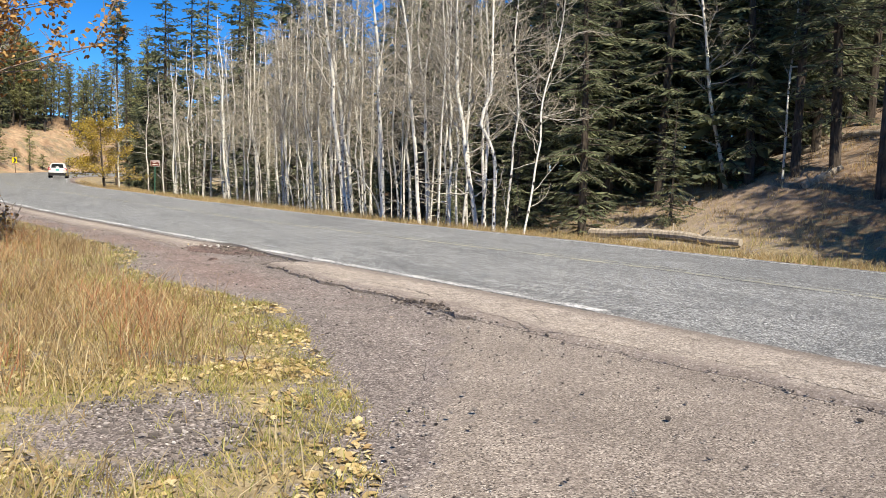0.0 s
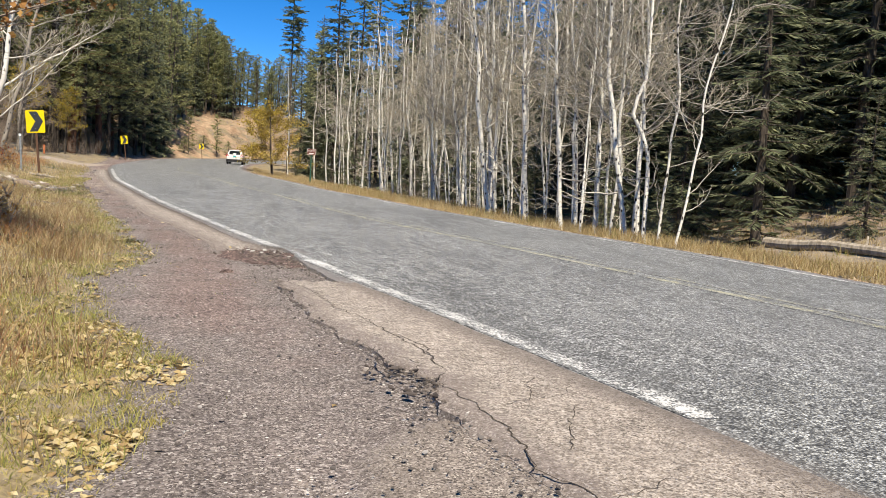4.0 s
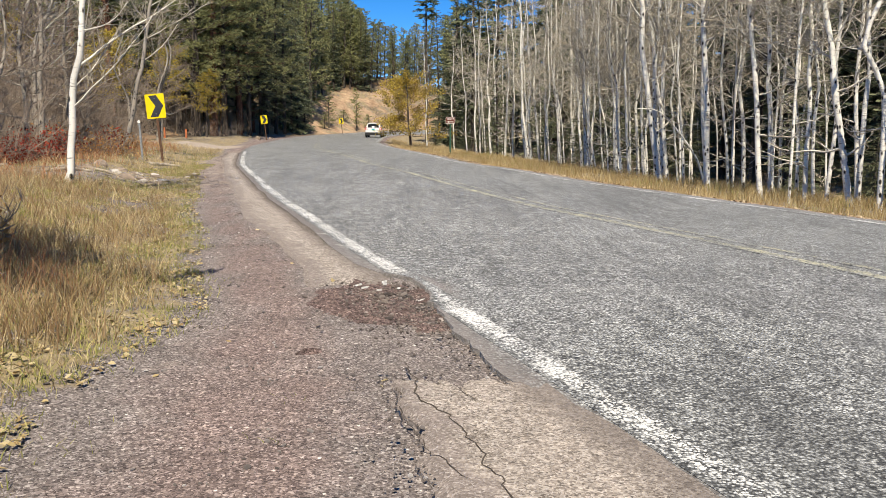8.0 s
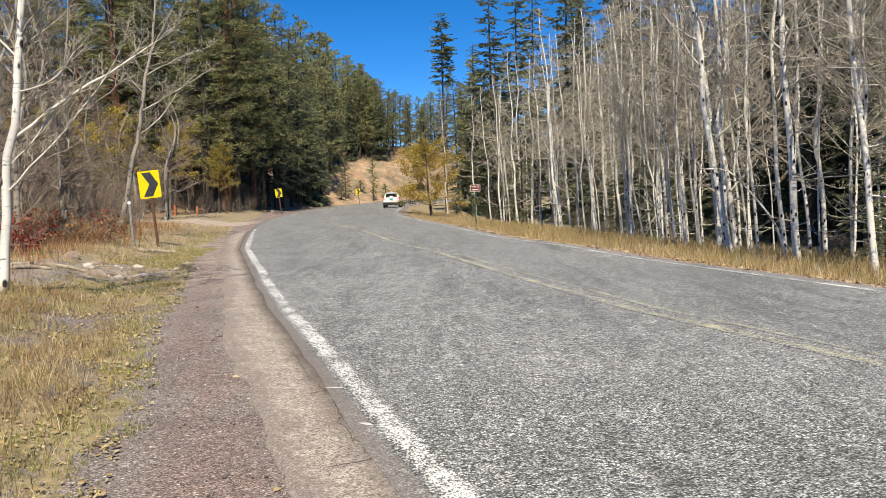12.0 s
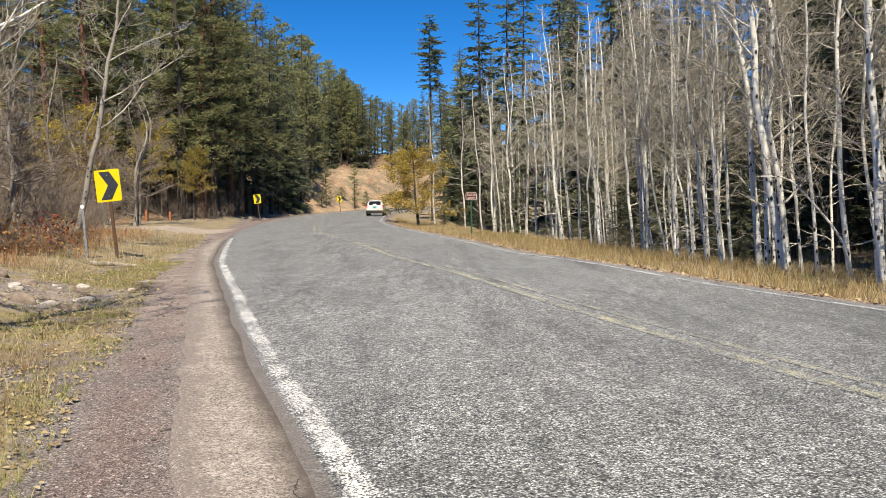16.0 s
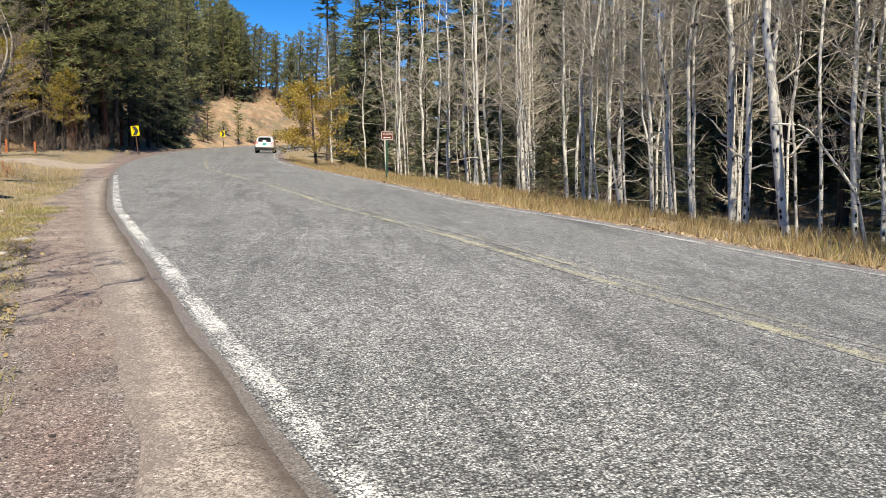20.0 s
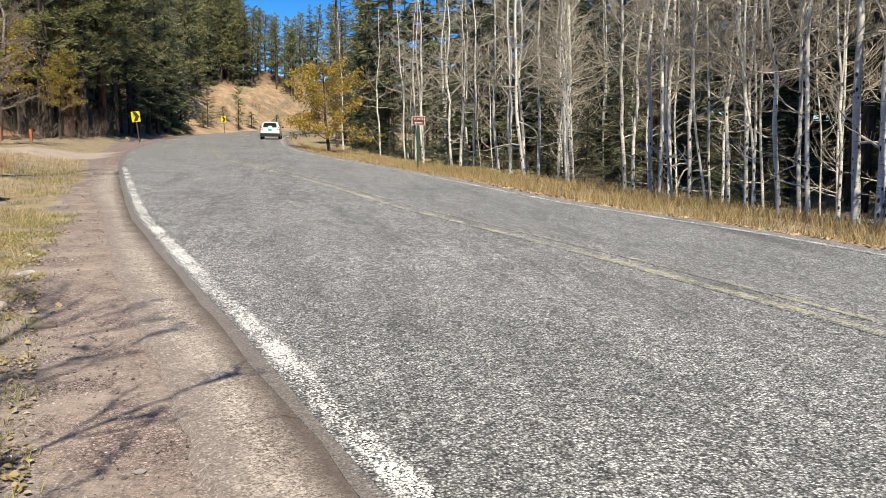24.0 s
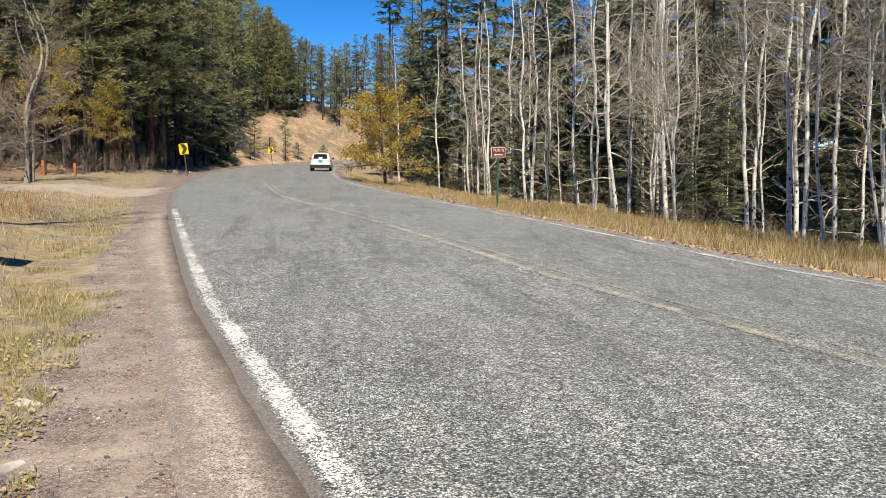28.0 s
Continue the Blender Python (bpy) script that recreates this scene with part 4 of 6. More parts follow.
leaves("fallen_leaves", *edge_band(17000, 1, (4.5, 11), -0.14, 1.6), 0.02, M_FALLEN, "yellow fallen leaves on the grass edge", 1)
leaves("fallen_leaves", *edge_band(24000, 2, (11, 34), -0.12, 1.7), 0.017, M_FALLEN, "pale yellow fallen leaves beside the gravel", 2, 0.015)
rs = np.random.RandomState(5)
yy = rs.uniform(12, 70, 7000)
leaves("fallen_leaves", line_r(yy) + 0.35 + 1.3 * rs.random_sample(7000) ** 1.6, yy, 0.03, M_LITTERLEAF, "brown fallen leaves along the road edge", 3)
yy = rs.uniform(0, 70, 9000)
leaves("fallen_leaves", line_r(yy) + 1.2 + 15 * rs.random_sample(9000) ** 1.4, yy, 0.036, M_LITTERLEAF, "fallen leaves on the forest floor", 4)
yy = rs.uniform(8, 50, 70)
leaves("fallen_leaves", gravel_edge(yy) + rs.uniform(0, 1.6, 70), yy, 0.022, M_FALLEN, "scattered leaves on gravel", 5)


GOLD = 1.618
ICO = np.array([(-1, GOLD, 0), (1, GOLD, 0), (-1, -GOLD, 0), (1, -GOLD, 0), (0, -1, GOLD), (0, 1, GOLD), (0, -1, -GOLD), (0, 1, -GOLD), (GOLD, 0, -1), (GOLD, 0, 1), (-GOLD, 0, -1), (-GOLD, 0, 1)], float) / 1.9
ICO_F = np.array([(0, 11, 5), (0, 5, 1), (0, 1, 7), (0, 7, 10), (0, 10, 11), (1, 5, 9), (5, 11, 4), (11, 10, 2), (10, 7, 6), (7, 1, 8), (3, 9, 4), (3, 4, 2), (3, 2, 6), (3, 6, 8), (3, 8, 9), (4, 9, 5), (2, 4, 11), (6, 2, 10), (8, 6, 7), (9, 8, 1)])


def stones(name, xs, ys, size, material, label, seed, sink=0.3, base=terrain):
    """Worn chips of uneven shape, partly sunk in the ground."""
    r = np.random.RandomState(seed)
    n = len(xs)
    s = size * np.clip(r.lognormal(-0.35, 0.5, n), 0.3, 2.6)
    v = ICO[None] * r.uniform(0.72, 1.18, (n, 12, 1)) * np.stack([r.uniform(0.8, 1.4, n), r.uniform(0.6, 1.0, n), r.uniform(0.35, 0.75, n)], -1)[:, None]
    a, b = r.uniform(0, 6.283, n)[:, None], r.normal(0, 0.3, n)[:, None]
    x, z = v[..., 0] * np.cos(b) - v[..., 2] * np.sin(b), v[..., 0] * np.sin(b) + v[..., 2] * np.cos(b)
    w = np.stack([x * np.cos(a) - v[..., 1] * np.sin(a), x * np.sin(a) + v[..., 1] * np.cos(a), z], -1) * s[:, None, None]
    w += np.stack([xs, ys, base(xs, ys) + s * (0.4 - sink)], -1)[:, None]
    return soup(name, w, (np.arange(n)[:, None, None] * 12 + ICO_F).reshape(-1, 3), material, label, "gravel")


rs = np.random.RandomState(9)
yy = 5 + 30 * rs.random_sample(9000) ** 1.5
stones("gravel", gravel_edge(yy) - 0.35 + rs.random_sample(9000) * (lerp(yy, STRIP_EDGE) - gravel_edge(yy) + 0.3), yy, 0.006, M_CHIPS, "loose reddish-grey gravel chips on the shoulder", 1)
n = 1500
stones("gravel", rs.normal(-0.42, 0.3, n), rs.normal(7.0, 0.33, n), 0.009, M_CHIPS, "grey gravel heap in the grass", 2, 0.2)
stones("gravel", rs.normal(-2.5, 0.3, 700), rs.normal(22.2, 1.2, 700), 0.01, M_CHIPS, "grey gravel in the grass", 3, 0.2)
yy = 5 + 9 * rs.random_sample(2600)
stones("gravel", lerp(yy, APRON_EDGE) + rs.random_sample(2600) ** 1.2 * (line_l(yy) - 0.4 - lerp(yy, APRON_EDGE)), yy, 0.006, M_CHIPS, "fine grit on the worn apron", 4, 0.1, lambda x, y: road_z(y) - 0.016)
yy = 18 + 30 * rs.random_sample(2500)
stones("gravel", gravel_edge(yy) + rs.random_sample(2500) * (lerp(yy, STRIP_EDGE) - gravel_edge(yy)), yy, 0.008, M_CHIPS, "loose gravel chips further along the shoulder", 5)
yy = rs.normal(14.7, 0.5, 1700)
stones("broken_asphalt", 1.45 + (14.6 - yy) * 0.24 + rs.normal(0, 0.2, 1700), yy, 0.009, M_CRUMBS, "dark asphalt crumbs in the broken edge", 6, 0.2, lambda x, y: road_z(y) - 0.026)


yy = rs.normal(15.1, 0.38, 190)
stones("broken_asphalt", 1.4 + (15.0 - yy) * 0.24 + rs.normal(0, 0.13, 190), yy, 0.014, M_CRUMBS, "dark broken chunks of asphalt at the road edge", 7, 0.35, lambda x, y: road_z(y) - 0.022)
yy = 4.5 + 8.8 * rs.random_sample(2600)
stones("broken_asphalt", lerp(yy, STRIP_EDGE) + rs.normal(0.04, 0.14, 2600), yy, 0.006, M_CHIPS, "loose crumbs along the ragged pavement rim", 9, 0.2, lambda x, y: road_z(y) - 0.012)
yy = 9.2 + 0.7 * rs.random_sample(160)
stones("broken_asphalt", 1.95 + (9.6 - yy) * 0.22 + rs.normal(0, 0.11, 160), yy, 0.012, M_CRUMBS, "dark crumbs where the old pavement breaks up", 10, 0.25, lambda x, y: road_z(y) - 0.012)
yy = 6 + 12 * rs.random_sample(700)
stones("gravel", gravel_edge(yy) - 0.4 + rs.random_sample(700) ** 1.3 * 1.4, yy, 0.009, M_CHIPS, "coarser grey stones at the grass edge", 8)


def flakes():
    """Torn slivers of painted asphalt lying in the broken edge."""
    rg = random.Random(12)
    g = Geo()
    for i in range(7):
        y = 14.9 + 0.8 * rg.random()
        x = float(line_l(y)) - rg.uniform(0.1, 0.42)
        z = float(road_z(y)) - 0.012
        a, ln, w = rg.uniform(-0.5, 0.9), rg.uniform(0.015, 0.045), rg.uniform(0.003, 0.008)
        c, s = math.cos(a), math.sin(a)
        ring = [(u * rg.uniform(0.8, 1.2), v * rg.uniform(0.7, 1.3)) for u, v in ((-ln, -w * 0.5), (-ln * 0.4, -w), (ln * 0.6, -w * 0.8), (ln, 0), (ln * 0.4, w), (-ln * 0.7, w * 0.8))]
        top = [(x + u * c - v * s, y + u * s + v * c, z + 0.006 * rg.random()) for u, v in ring]
        b = len(g.v)
        g.v += top + [(p[0], p[1], p[2] - 0.012) for p in top]
        g.f += [tuple(b + k for k in range(6))] + [(b + k, b + k + 6, b + (k + 1) % 6 + 6, b + (k + 1) % 6) for k in range(6)]
    return tagged(part("paint_flakes", g, M_FLAKE), "white torn flakes of line paint in the broken asphalt", "debris", kind="stuff")


flakes()


def paint_mark(x, y, length, width, turn):
    """A stray stroke of line paint, ragged at its rim, on the old pavement."""
    rg = random.Random(int(y * 100))
    g = Geo()
    n = 14
    c, q = math.cos(turn), math.sin(turn)
    ring = []
    for k in range(n):
        a = 6.2832 * k / n
        u, v = length / 2 * math.cos(a) * rg.uniform(0.75, 1.1), width / 2 * math.sin(a) * rg.uniform(0.6, 1.2)
        px, py = x + u * c - v * q, y + u * q + v * c
        ring.append((px, py, float(road_z(py)) + 0.001))
    g.poly(*ring)
    return tagged(part("paint_mark", g, M_FLAKE), "stray worn stroke of white paint on pavement", "road marking", kind="structure")


paint_mark(0.88, 17.5, 0.2, 0.05, -0.5)
paint_mark(0.6, 18.45, 0.16, 0.03, -0.1)


def rock(name, x, y, sx, sy, sz, turn, label, seed, material=None, sink=0.25):
    """A weathered boulder with flattened facets."""
    rg = random.Random(seed)
    cuts = [(any_way(rg).normalized(), rg.uniform(0.5, 0.85)) for _ in range(12)]
    bm = bmesh.new()
    bmesh.ops.create_icosphere(bm, subdivisions=3, radius=1)
    for v in bm.verts:
        d = v.co.normalized()
        f = 1 + 0.35 * noise.noise(d * 1.3 + Vector((seed, 0, 0))) + 0.18 * noise.noise(d * 3.7 + Vector((0, seed, 0)))
        p = d * f
        for n, far in cuts:
            over = p.dot(n) - far
            if over > 0:
                p = p - n * over * 0.9
        p = p * (1 + 0.05 * noise.noise(d * 9 + Vector((0, 0, seed))))
        v.co = Vector((p.x * sx, p.y * sy, max(p.z, -0.5) * sz))
    me = bpy.data.meshes.new(name)
    bm.to_mesh(me)
    bm.free()
    me.materials.append(material or M_ROCK)
    me.shade_smooth()
    ob = new(name, me)
    ob.matrix_basis = place(x, y, sz * sink - sz * 0.2, turn)
    return tagged(ob, label, "rock", "rocks beside the gravel")


# ---------------------------------------------------------------- trees
def wander(start, direction, length, n, wig, rng, up=0.0):
    p, d = Vector(start), Vector(direction).normalized()
    pts = [p.copy()]
    for i in range(n):
        d = (d + Vector((rng.uniform(-wig, wig), rng.uniform(-wig, wig), rng.uniform(-wig, wig) + up))).normalized()
        p = p + d * (length / n)
        pts.append(p.copy())
    return pts


def taper(r0, r1, n, power=1.0):
    return [r1 + (r0 - r1) * (1 - i / n) ** power for i in range(n + 1)]


def on_path(pts, f):
    f = min(max(f, 0), 0.9999) * (len(pts) - 1)
    i = int(f)
    return pts[i].lerp(pts[i + 1], f - i), (pts[i + 1] - pts[i]).normalized()


def any_way(rng, lo=-1.0, hi=1.0):
    return Vector((rng.uniform(-1, 1), rng.uniform(-1, 1), rng.uniform(lo, hi)))


def limb(crown, p, dirn, ln, br, rng, twigs, wig=0.2, up=0.06, lets=3, sides=3, wood=None):
    """A limb with twigs and twiglets; gives the twigs back."""
    bp = wander(p, dirn, ln, 5, wig, rng, up)
    (wood or crown).tube(bp, taper(br, 0.004, 5), sides, False)
    ends = []
    for j in range(twigs):
        f = rng.uniform(0.15, 1)
        q, e = on_path(bp, f)
        tl = ln * rng.uniform(0.2, 0.5) * (1.15 - 0.5 * f)
        tw = wander(q, e + any_way(rng, -0.4, 0.9) * 0.95, tl, 2, 0.35, rng, 0.05)
        crown.tube(tw, taper(max(0.006, br * 0.4), 0.004, 2), 3, False)
        ends.append(tw)
        for _ in range(lets):
            q2, e2 = on_path(tw, rng.uniform(0.2, 0.95))
            crown.tube(wander(q2, e2 + any_way(rng, -0.3, 0.8), tl * rng.uniform(0.3, 0.65), 1, 0.3, rng), [0.0055, 0.0035], 3, False)
    return bp, ends


def make_aspen(name, seed, h, r, label, lean=0.0, kink=0.0, clear=0.3, limbs=30, twigs=8, low=3, crook=1.0, group="bare aspens along the road", bark=None, twig=None):
    """A bare aspen: a crooked trunk that leans at the foot and rights itself, crooked rising limbs, fine twigs."""
    rng = random.Random(seed)
    top = root(name, label, "tree", group)
    trunk, wood, crown = Geo(), Geo(), Geo()
    ph = [rng.uniform(0, 6.283) for _ in range(6)]
    n = 24
    pts, rad = [], []
    for k in range(n + 1):
        f = k / n
        z = h * f
        amp = crook * 0.095 * min(1.0, 0.15 + 1.6 * f)
        x = math.tan(radians(lean)) * z * (1 - 0.38 * f) + amp * (math.sin(z / 0.62 + ph[0]) * 0.45 + math.sin(z / 1.35 + ph[1])) + kink * math.exp(-((f - 0.34) / 0.055) ** 2)
        y = amp * (math.sin(z / 0.7 + ph[2]) * 0.45 + math.sin(z / 1.5 + ph[3]))
        pts.append(Vector((x, y, z - 0.25)))
        rad.append((r - 0.008) * (1 - f) ** 0.8 + 0.008)
    rad[0] *= 1.35
    trunk.tube(pts, rad, 9)
    for i in range(limbs + low):
        f = clear + (0.98 - clear) * (i + rng.random()) / limbs if i < limbs else rng.uniform(0.1, clear)
        p, d = on_path(pts, f)
        az = rng.uniform(0, 6.283)
        ln = (0.45 + 0.23 * h * (1 - f) ** 0.85) * rng.uniform(0.45, 1.3) * (1 if i < limbs else 0.5)
        br = max(0.008, min(r * (1 - f) * 0.45, 0.032))
        limb(crown, p, (math.cos(az), math.sin(az), rng.uniform(0.0, 1.15) if i < limbs else rng.uniform(-0.2, 0.6)), ln, br, rng, twigs if i < limbs else 3, 0.36, 0.06, 3, 4, wood)
    part("trunk", trunk, bark or M_ASPEN, top, smooth=True)
    tagged(part("limbwork", wood, M_LIMB if bark is None else bark, top), kind="stuff")
    tagged(part("crown", crown, twig or M_TWIG, top), kind="stuff")
    return top


def make_conifer(name, seed, h, r, spread, clear, whorls, per, label, needles, bark, droop=0.25, group="dark conifers of the forest", dense=7, dead=0, fine=1.0, wide=0.07):
    rng = random.Random(seed)
    random.seed(seed)
    top = root(name, label, "tree", group)
    trunk, crown = Geo(), Geo()
    pts = wander((0, 0, -0.3), (0, 0, 1), h, 10, 0.012, rng)
    trunk.tube(pts, taper(r, 0.02, 10), 8)
    for w in range(whorls):
        f = clear + (0.99 - clear) * min(1.0, (w + 1.3 * rng.random()) / whorls)
        ln0 = spread * (1 - (f - clear) / (1.02 - clear)) ** 0.75 + 0.25
        if f < clear + 0.12:
            ln0 *= 0.75
        a0 = rng.uniform(0, 6.283)
        for k in range(per):
            az = a0 + 6.283 * k / per + rng.uniform(-0.35, 0.35)
            ln = ln0 * rng.uniform(0.4, 1.2)
            p, _ = on_path(pts, f + rng.uniform(-0.02, 0.02))
            bp = wander(p, (math.cos(az), math.sin(az), rng.uniform(-0.1, 0.35) - droop * (1 - f)), ln, 2, 0.10, rng, -0.05)
            trunk.tube(bp, taper(0.014 + 0.012 * ln, 0.006, 2), 3, False)
            count = max(3, int(dense * (0.4 + ln / spread)))
            side = Vector((-math.sin(az), math.cos(az), 0))
            for j in range(count):
                u = 0.15 + 0.85 * (j + rng.random()) / count
                q, e = on_path(bp, u)
                for sgn in (-1, 1):
                    sl = (ln * 0.3 * (1.15 - u) * rng.uniform(0.6, 1.4) + 0.16) * fine
                    tip = q + (side * sgn * rng.uniform(0.4, 1) + e * rng.uniform(0.3, 1.1) + Vector((0, 0, rng.uniform(-0.6, 0.25)))) * sl
                    crown.blade(q, tip, sl * rng.uniform(0.7, 1.35) * wide)
            q, e = on_path(bp, 0.9)
            crown.blade(q, q + e * 0.4, 0.05)
    for i in range(dead):
        p, _ = on_path(pts, rng.uniform(0.05, clear + 0.1))
        az = rng.uniform(0, 6.283)
        trunk.tube(wander(p, (math.cos(az), math.sin(az), rng.uniform(-0.5, 0.2)), spread * rng.uniform(0.3, 0.8), 3, 0.2, rng), [0.012, 0.009, 0.006, 0.004], 3, False)
    part("trunk", trunk, bark, top)
    part("crown", crown, needles, top)
    return top


def make_pine(name, seed, h, r, spread, clear, limbs, label, bark, group="pines on the hill", tufts=7, needles=11, big=1.0, wide=0.13):
    """Open crown of rounded needle tufts along the limbs."""
    rng = random.Random(seed)
    random.seed(seed)
    top = root(name, label, "tree", group)
    trunk, crown = Geo(), Geo()
    pts = wander((0, 0, -0.3), (0, 0, 1), h, 12, 0.02, rng, 0.02)
    trunk.tube(pts, taper(r, 0.03, 12, 0.85), 9)
    for i in range(limbs):
        f = clear + (0.99 - clear) * (i + rng.random()) / limbs
        az = rng.uniform(0, 6.283)
        ln = (spread * (1 - (f - clear) / (1.05 - clear)) ** 0.6 + 0.3) * rng.uniform(0.6, 1.15)
        p, _ = on_path(pts, f)
        bp = wander(p, (math.cos(az), math.sin(az), rng.uniform(-0.2, 0.45)), ln, 3, 0.15, rng, 0.05)
        trunk.tube(bp, taper(0.02 + 0.012 * ln, 0.008, 3), 3, False)
        for j in range(tufts):
            q, e = on_path(bp, rng.uniform(0.3, 1))
            q = q + any_way(rng, -0.5, 0.6) * ln * 0.17
            for _ in range(needles):
                s = rng.uniform(0.25, 0.5) * big
                crown.blade(q, q + any_way(rng, -0.5, 1).normalized() * s, s * wide)
    part("trunk", trunk, bark, top)
    part("crown", crown, M_PINE, top)
    return top


def make_shrub(name, seed, h, spread, stems, label, group="bare roadside thicket", twig=None, leaf=None, leaves=0, twigs=6):
    rng = random.Random(seed)
    random.seed(seed)
    g, l = Geo(), Geo()
    for i in range(stems):
        az = rng.uniform(0, 6.283)
        o = Vector((math.cos(az), math.sin(az), 0)) * spread * 0.35 * rng.random()
        lean = rng.uniform(0.1, 1.1)
        bp, ends = limb(g, o - Vector((0, 0, 0.08)), (math.cos(az) * lean, math.sin(az) * lean, 1), h * rng.uniform(0.5, 1.05), 0.006 + 0.007 * h * rng.random(), rng, twigs, 0.34, 0.0, 2, 3)
        for tw in ends:
            for _ in range(leaves):
                q, _e = on_path(tw, rng.random())
                s = rng.uniform(0.025, 0.055)
                q = q + any_way(rng) * 0.07
                l.blade(q, q + any_way(rng, -1, 0.7) * s * 1.8, s * 0.6)
    if not leaves:
        ob = part(name, g, twig or M_GREYTWIG)
        return tagged(ob, label, "shrub", group)
    top = root(name, label, "shrub", group)
    part("brush", g, twig or M_GREYTWIG, top)
    part("foliage", l, leaf, top)
    return top


def make_leafy(name, seed, h, r, base, spread, limbs, leaves, size, leaf, label, bark=None, group="", twigs=7, flat=0.9):
    """A broad-leaved tree: limbs rise from the trunk into a rounded, uneven crown of small leaves."""
    rng = random.Random(seed)
    random.seed(seed)
    top = root(name, label, "tree", group)
    trunk, crown, fol = Geo(), Geo(), Geo()
    pts = wander((0, 0, -0.2), (0.02, 0.03, 1), h * 0.85, 9, 0.06, rng, 0.04)
    trunk.tube(pts, taper(r, 0.02, 9), 8)
    for i in range(limbs):
        f = base + (0.97 - base) * (i + rng.random()) / limbs
        p, _ = on_path(pts, f)
        az = rng.uniform(0, 6.283)
        ln = spread * rng.uniform(0.6, 1.1) * (1.0 - 0.55 * max(0, (f - 0.5) / 0.5))
        bp, ends = limb(crown, p, (math.cos(az), math.sin(az), rng.uniform(0.0, 0.9) * flat), ln, r * 0.4 * (1.1 - f), rng, twigs, 0.22, 0.03)
        for tw in ends:
            for _ in range(leaves):
                q, _e = on_path(tw, rng.random())
                s = size * rng.uniform(0.6, 1.3)
                q = q + any_way(rng) * size * 3.5
                fol.blade(q, q + any_way(rng, -1, 0.5).normalized() * s * 2, s * 0.75)
    part("trunk", trunk, bark or M_BARK, top)
    part("crown", crown, M_GREYTWIG, top)
    part("foliage", fol, leaf, top)
    return top


ASPENS = [make_aspen("aspen_tree", 100 + i, h, r, lab, clear=c, limbs=n, twigs=tw, lean=le) for i, (h, r, c, n, tw, le, lab) in enumerate((
    (5.5, 0.022, 0.25, 18, 6, -3, "thin bare aspen sapling with pale twigs"),
    (7.5, 0.03, 0.26, 24, 6, -5, "thin young bare aspen with pale twigs"),
    (8.5, 0.04, 0.28, 26, 7, -4, "thin crooked bare aspen by the road"),
    (9.5, 0.05, 0.28, 28, 7, -2, "slender bare aspen with a pale trunk"),
    (10.5, 0.06, 0.3, 28, 8, -4, "bare pale aspen standing in dry grass"),
    (11.5, 0.085, 0.3, 30, 8, -2, "bare aspen with a white trunk and fine twigs")))]
SPRUCES = [make_conifer("spruce_tree", 200 + i, h, r, s, c, w, p, lab, M_SPRUCE, M_BARK, dead=dd, dense=22, fine=0.62, wide=0.062) for i, (h, r, s, c, w, p, dd, lab) in enumerate((
    (17, 0.2, 2.7, 0.03, 40, 6, 0, "dense dark green spruce with drooping boughs"),
    (21, 0.24, 2.9, 0.1, 40, 6, 10, "tall dark spruce with dead lower branches"),
    (9, 0.12, 1.9, 0.03, 24, 6, 0, "young dark spruce with boughs to the ground"),
    (22, 0.22, 2.8, 0.22, 34, 6, 26, "tall dark fir with a bare lower trunk")))]
FAR_SPRUCES = [make_conifer("spruce_tree", 220 + i, h, r, s, c, w, 6, lab, M_SPRUCE, M_BARK, dense=11, fine=1.0, wide=0.15, group="dark conifers deep in the forest") for i, (h, r, s, c, w, lab) in enumerate((
    (18, 0.22, 3.0, 0.04, 26, "dark spruce deep in the forest"),
    (23, 0.25, 3.3, 0.16, 28, "tall dark spruce deep in the forest")))]
PINES = [make_pine("pine_tree", 300 + i, h, r, s, c, n, lab, b, tufts=13, needles=9, big=0.78, wide=0.085) for i, (h, r, s, c, n, b, lab) in enumerate((
    (19, 0.24, 3.3, 0.2, 70, M_BARK, "olive green pine with an open tufted crown"),
    (23, 0.3, 3.5, 0.3, 74, M_PONDEROSA, "tall pine with orange-brown plated bark"),
    (14, 0.17, 2.6, 0.12, 60, M_BARK, "young olive green pine")))]
FAR_PINES = [make_pine("pine_tree", 320 + i, h, r, s, c, n, lab, M_BARK, "pines high on the hill", 7, 6, 1.1, 0.14) for i, (h, r, s, c, n, lab) in enumerate((
    (18, 0.22, 3.2, 0.15, 52, "olive green pine high on the hill"), (21, 0.26, 3.3, 0.25, 54, "tall olive green pine on the hill"), (14, 0.17, 2.6, 0.1, 44, "young green pine on the hill")))]
SHRUBS = [make_shrub("bare_shrub", 400 + i, h, s, n, "leafless grey-brown brush of tangled thin stems") for i, (h, s, n) in enumerate(((2.6, 1.8, 15), (1.8, 1.5, 13), (3.6, 2.0, 16)))]
USED = set()


HEIGHTS = {}


def height_of(tree):
    kind = tree.name
    if kind not in HEIGHTS:
        HEIGHTS[kind] = max(c[2] for ob in (tree.children or [tree]) for c in ob.bound_box)
    return HEIGHTS[kind]


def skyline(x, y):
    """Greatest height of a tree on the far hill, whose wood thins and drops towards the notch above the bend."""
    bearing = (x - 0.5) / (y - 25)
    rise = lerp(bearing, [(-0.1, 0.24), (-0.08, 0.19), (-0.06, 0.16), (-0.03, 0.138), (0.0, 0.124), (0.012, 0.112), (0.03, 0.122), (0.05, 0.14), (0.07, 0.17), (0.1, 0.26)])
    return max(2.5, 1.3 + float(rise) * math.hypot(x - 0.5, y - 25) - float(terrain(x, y)))


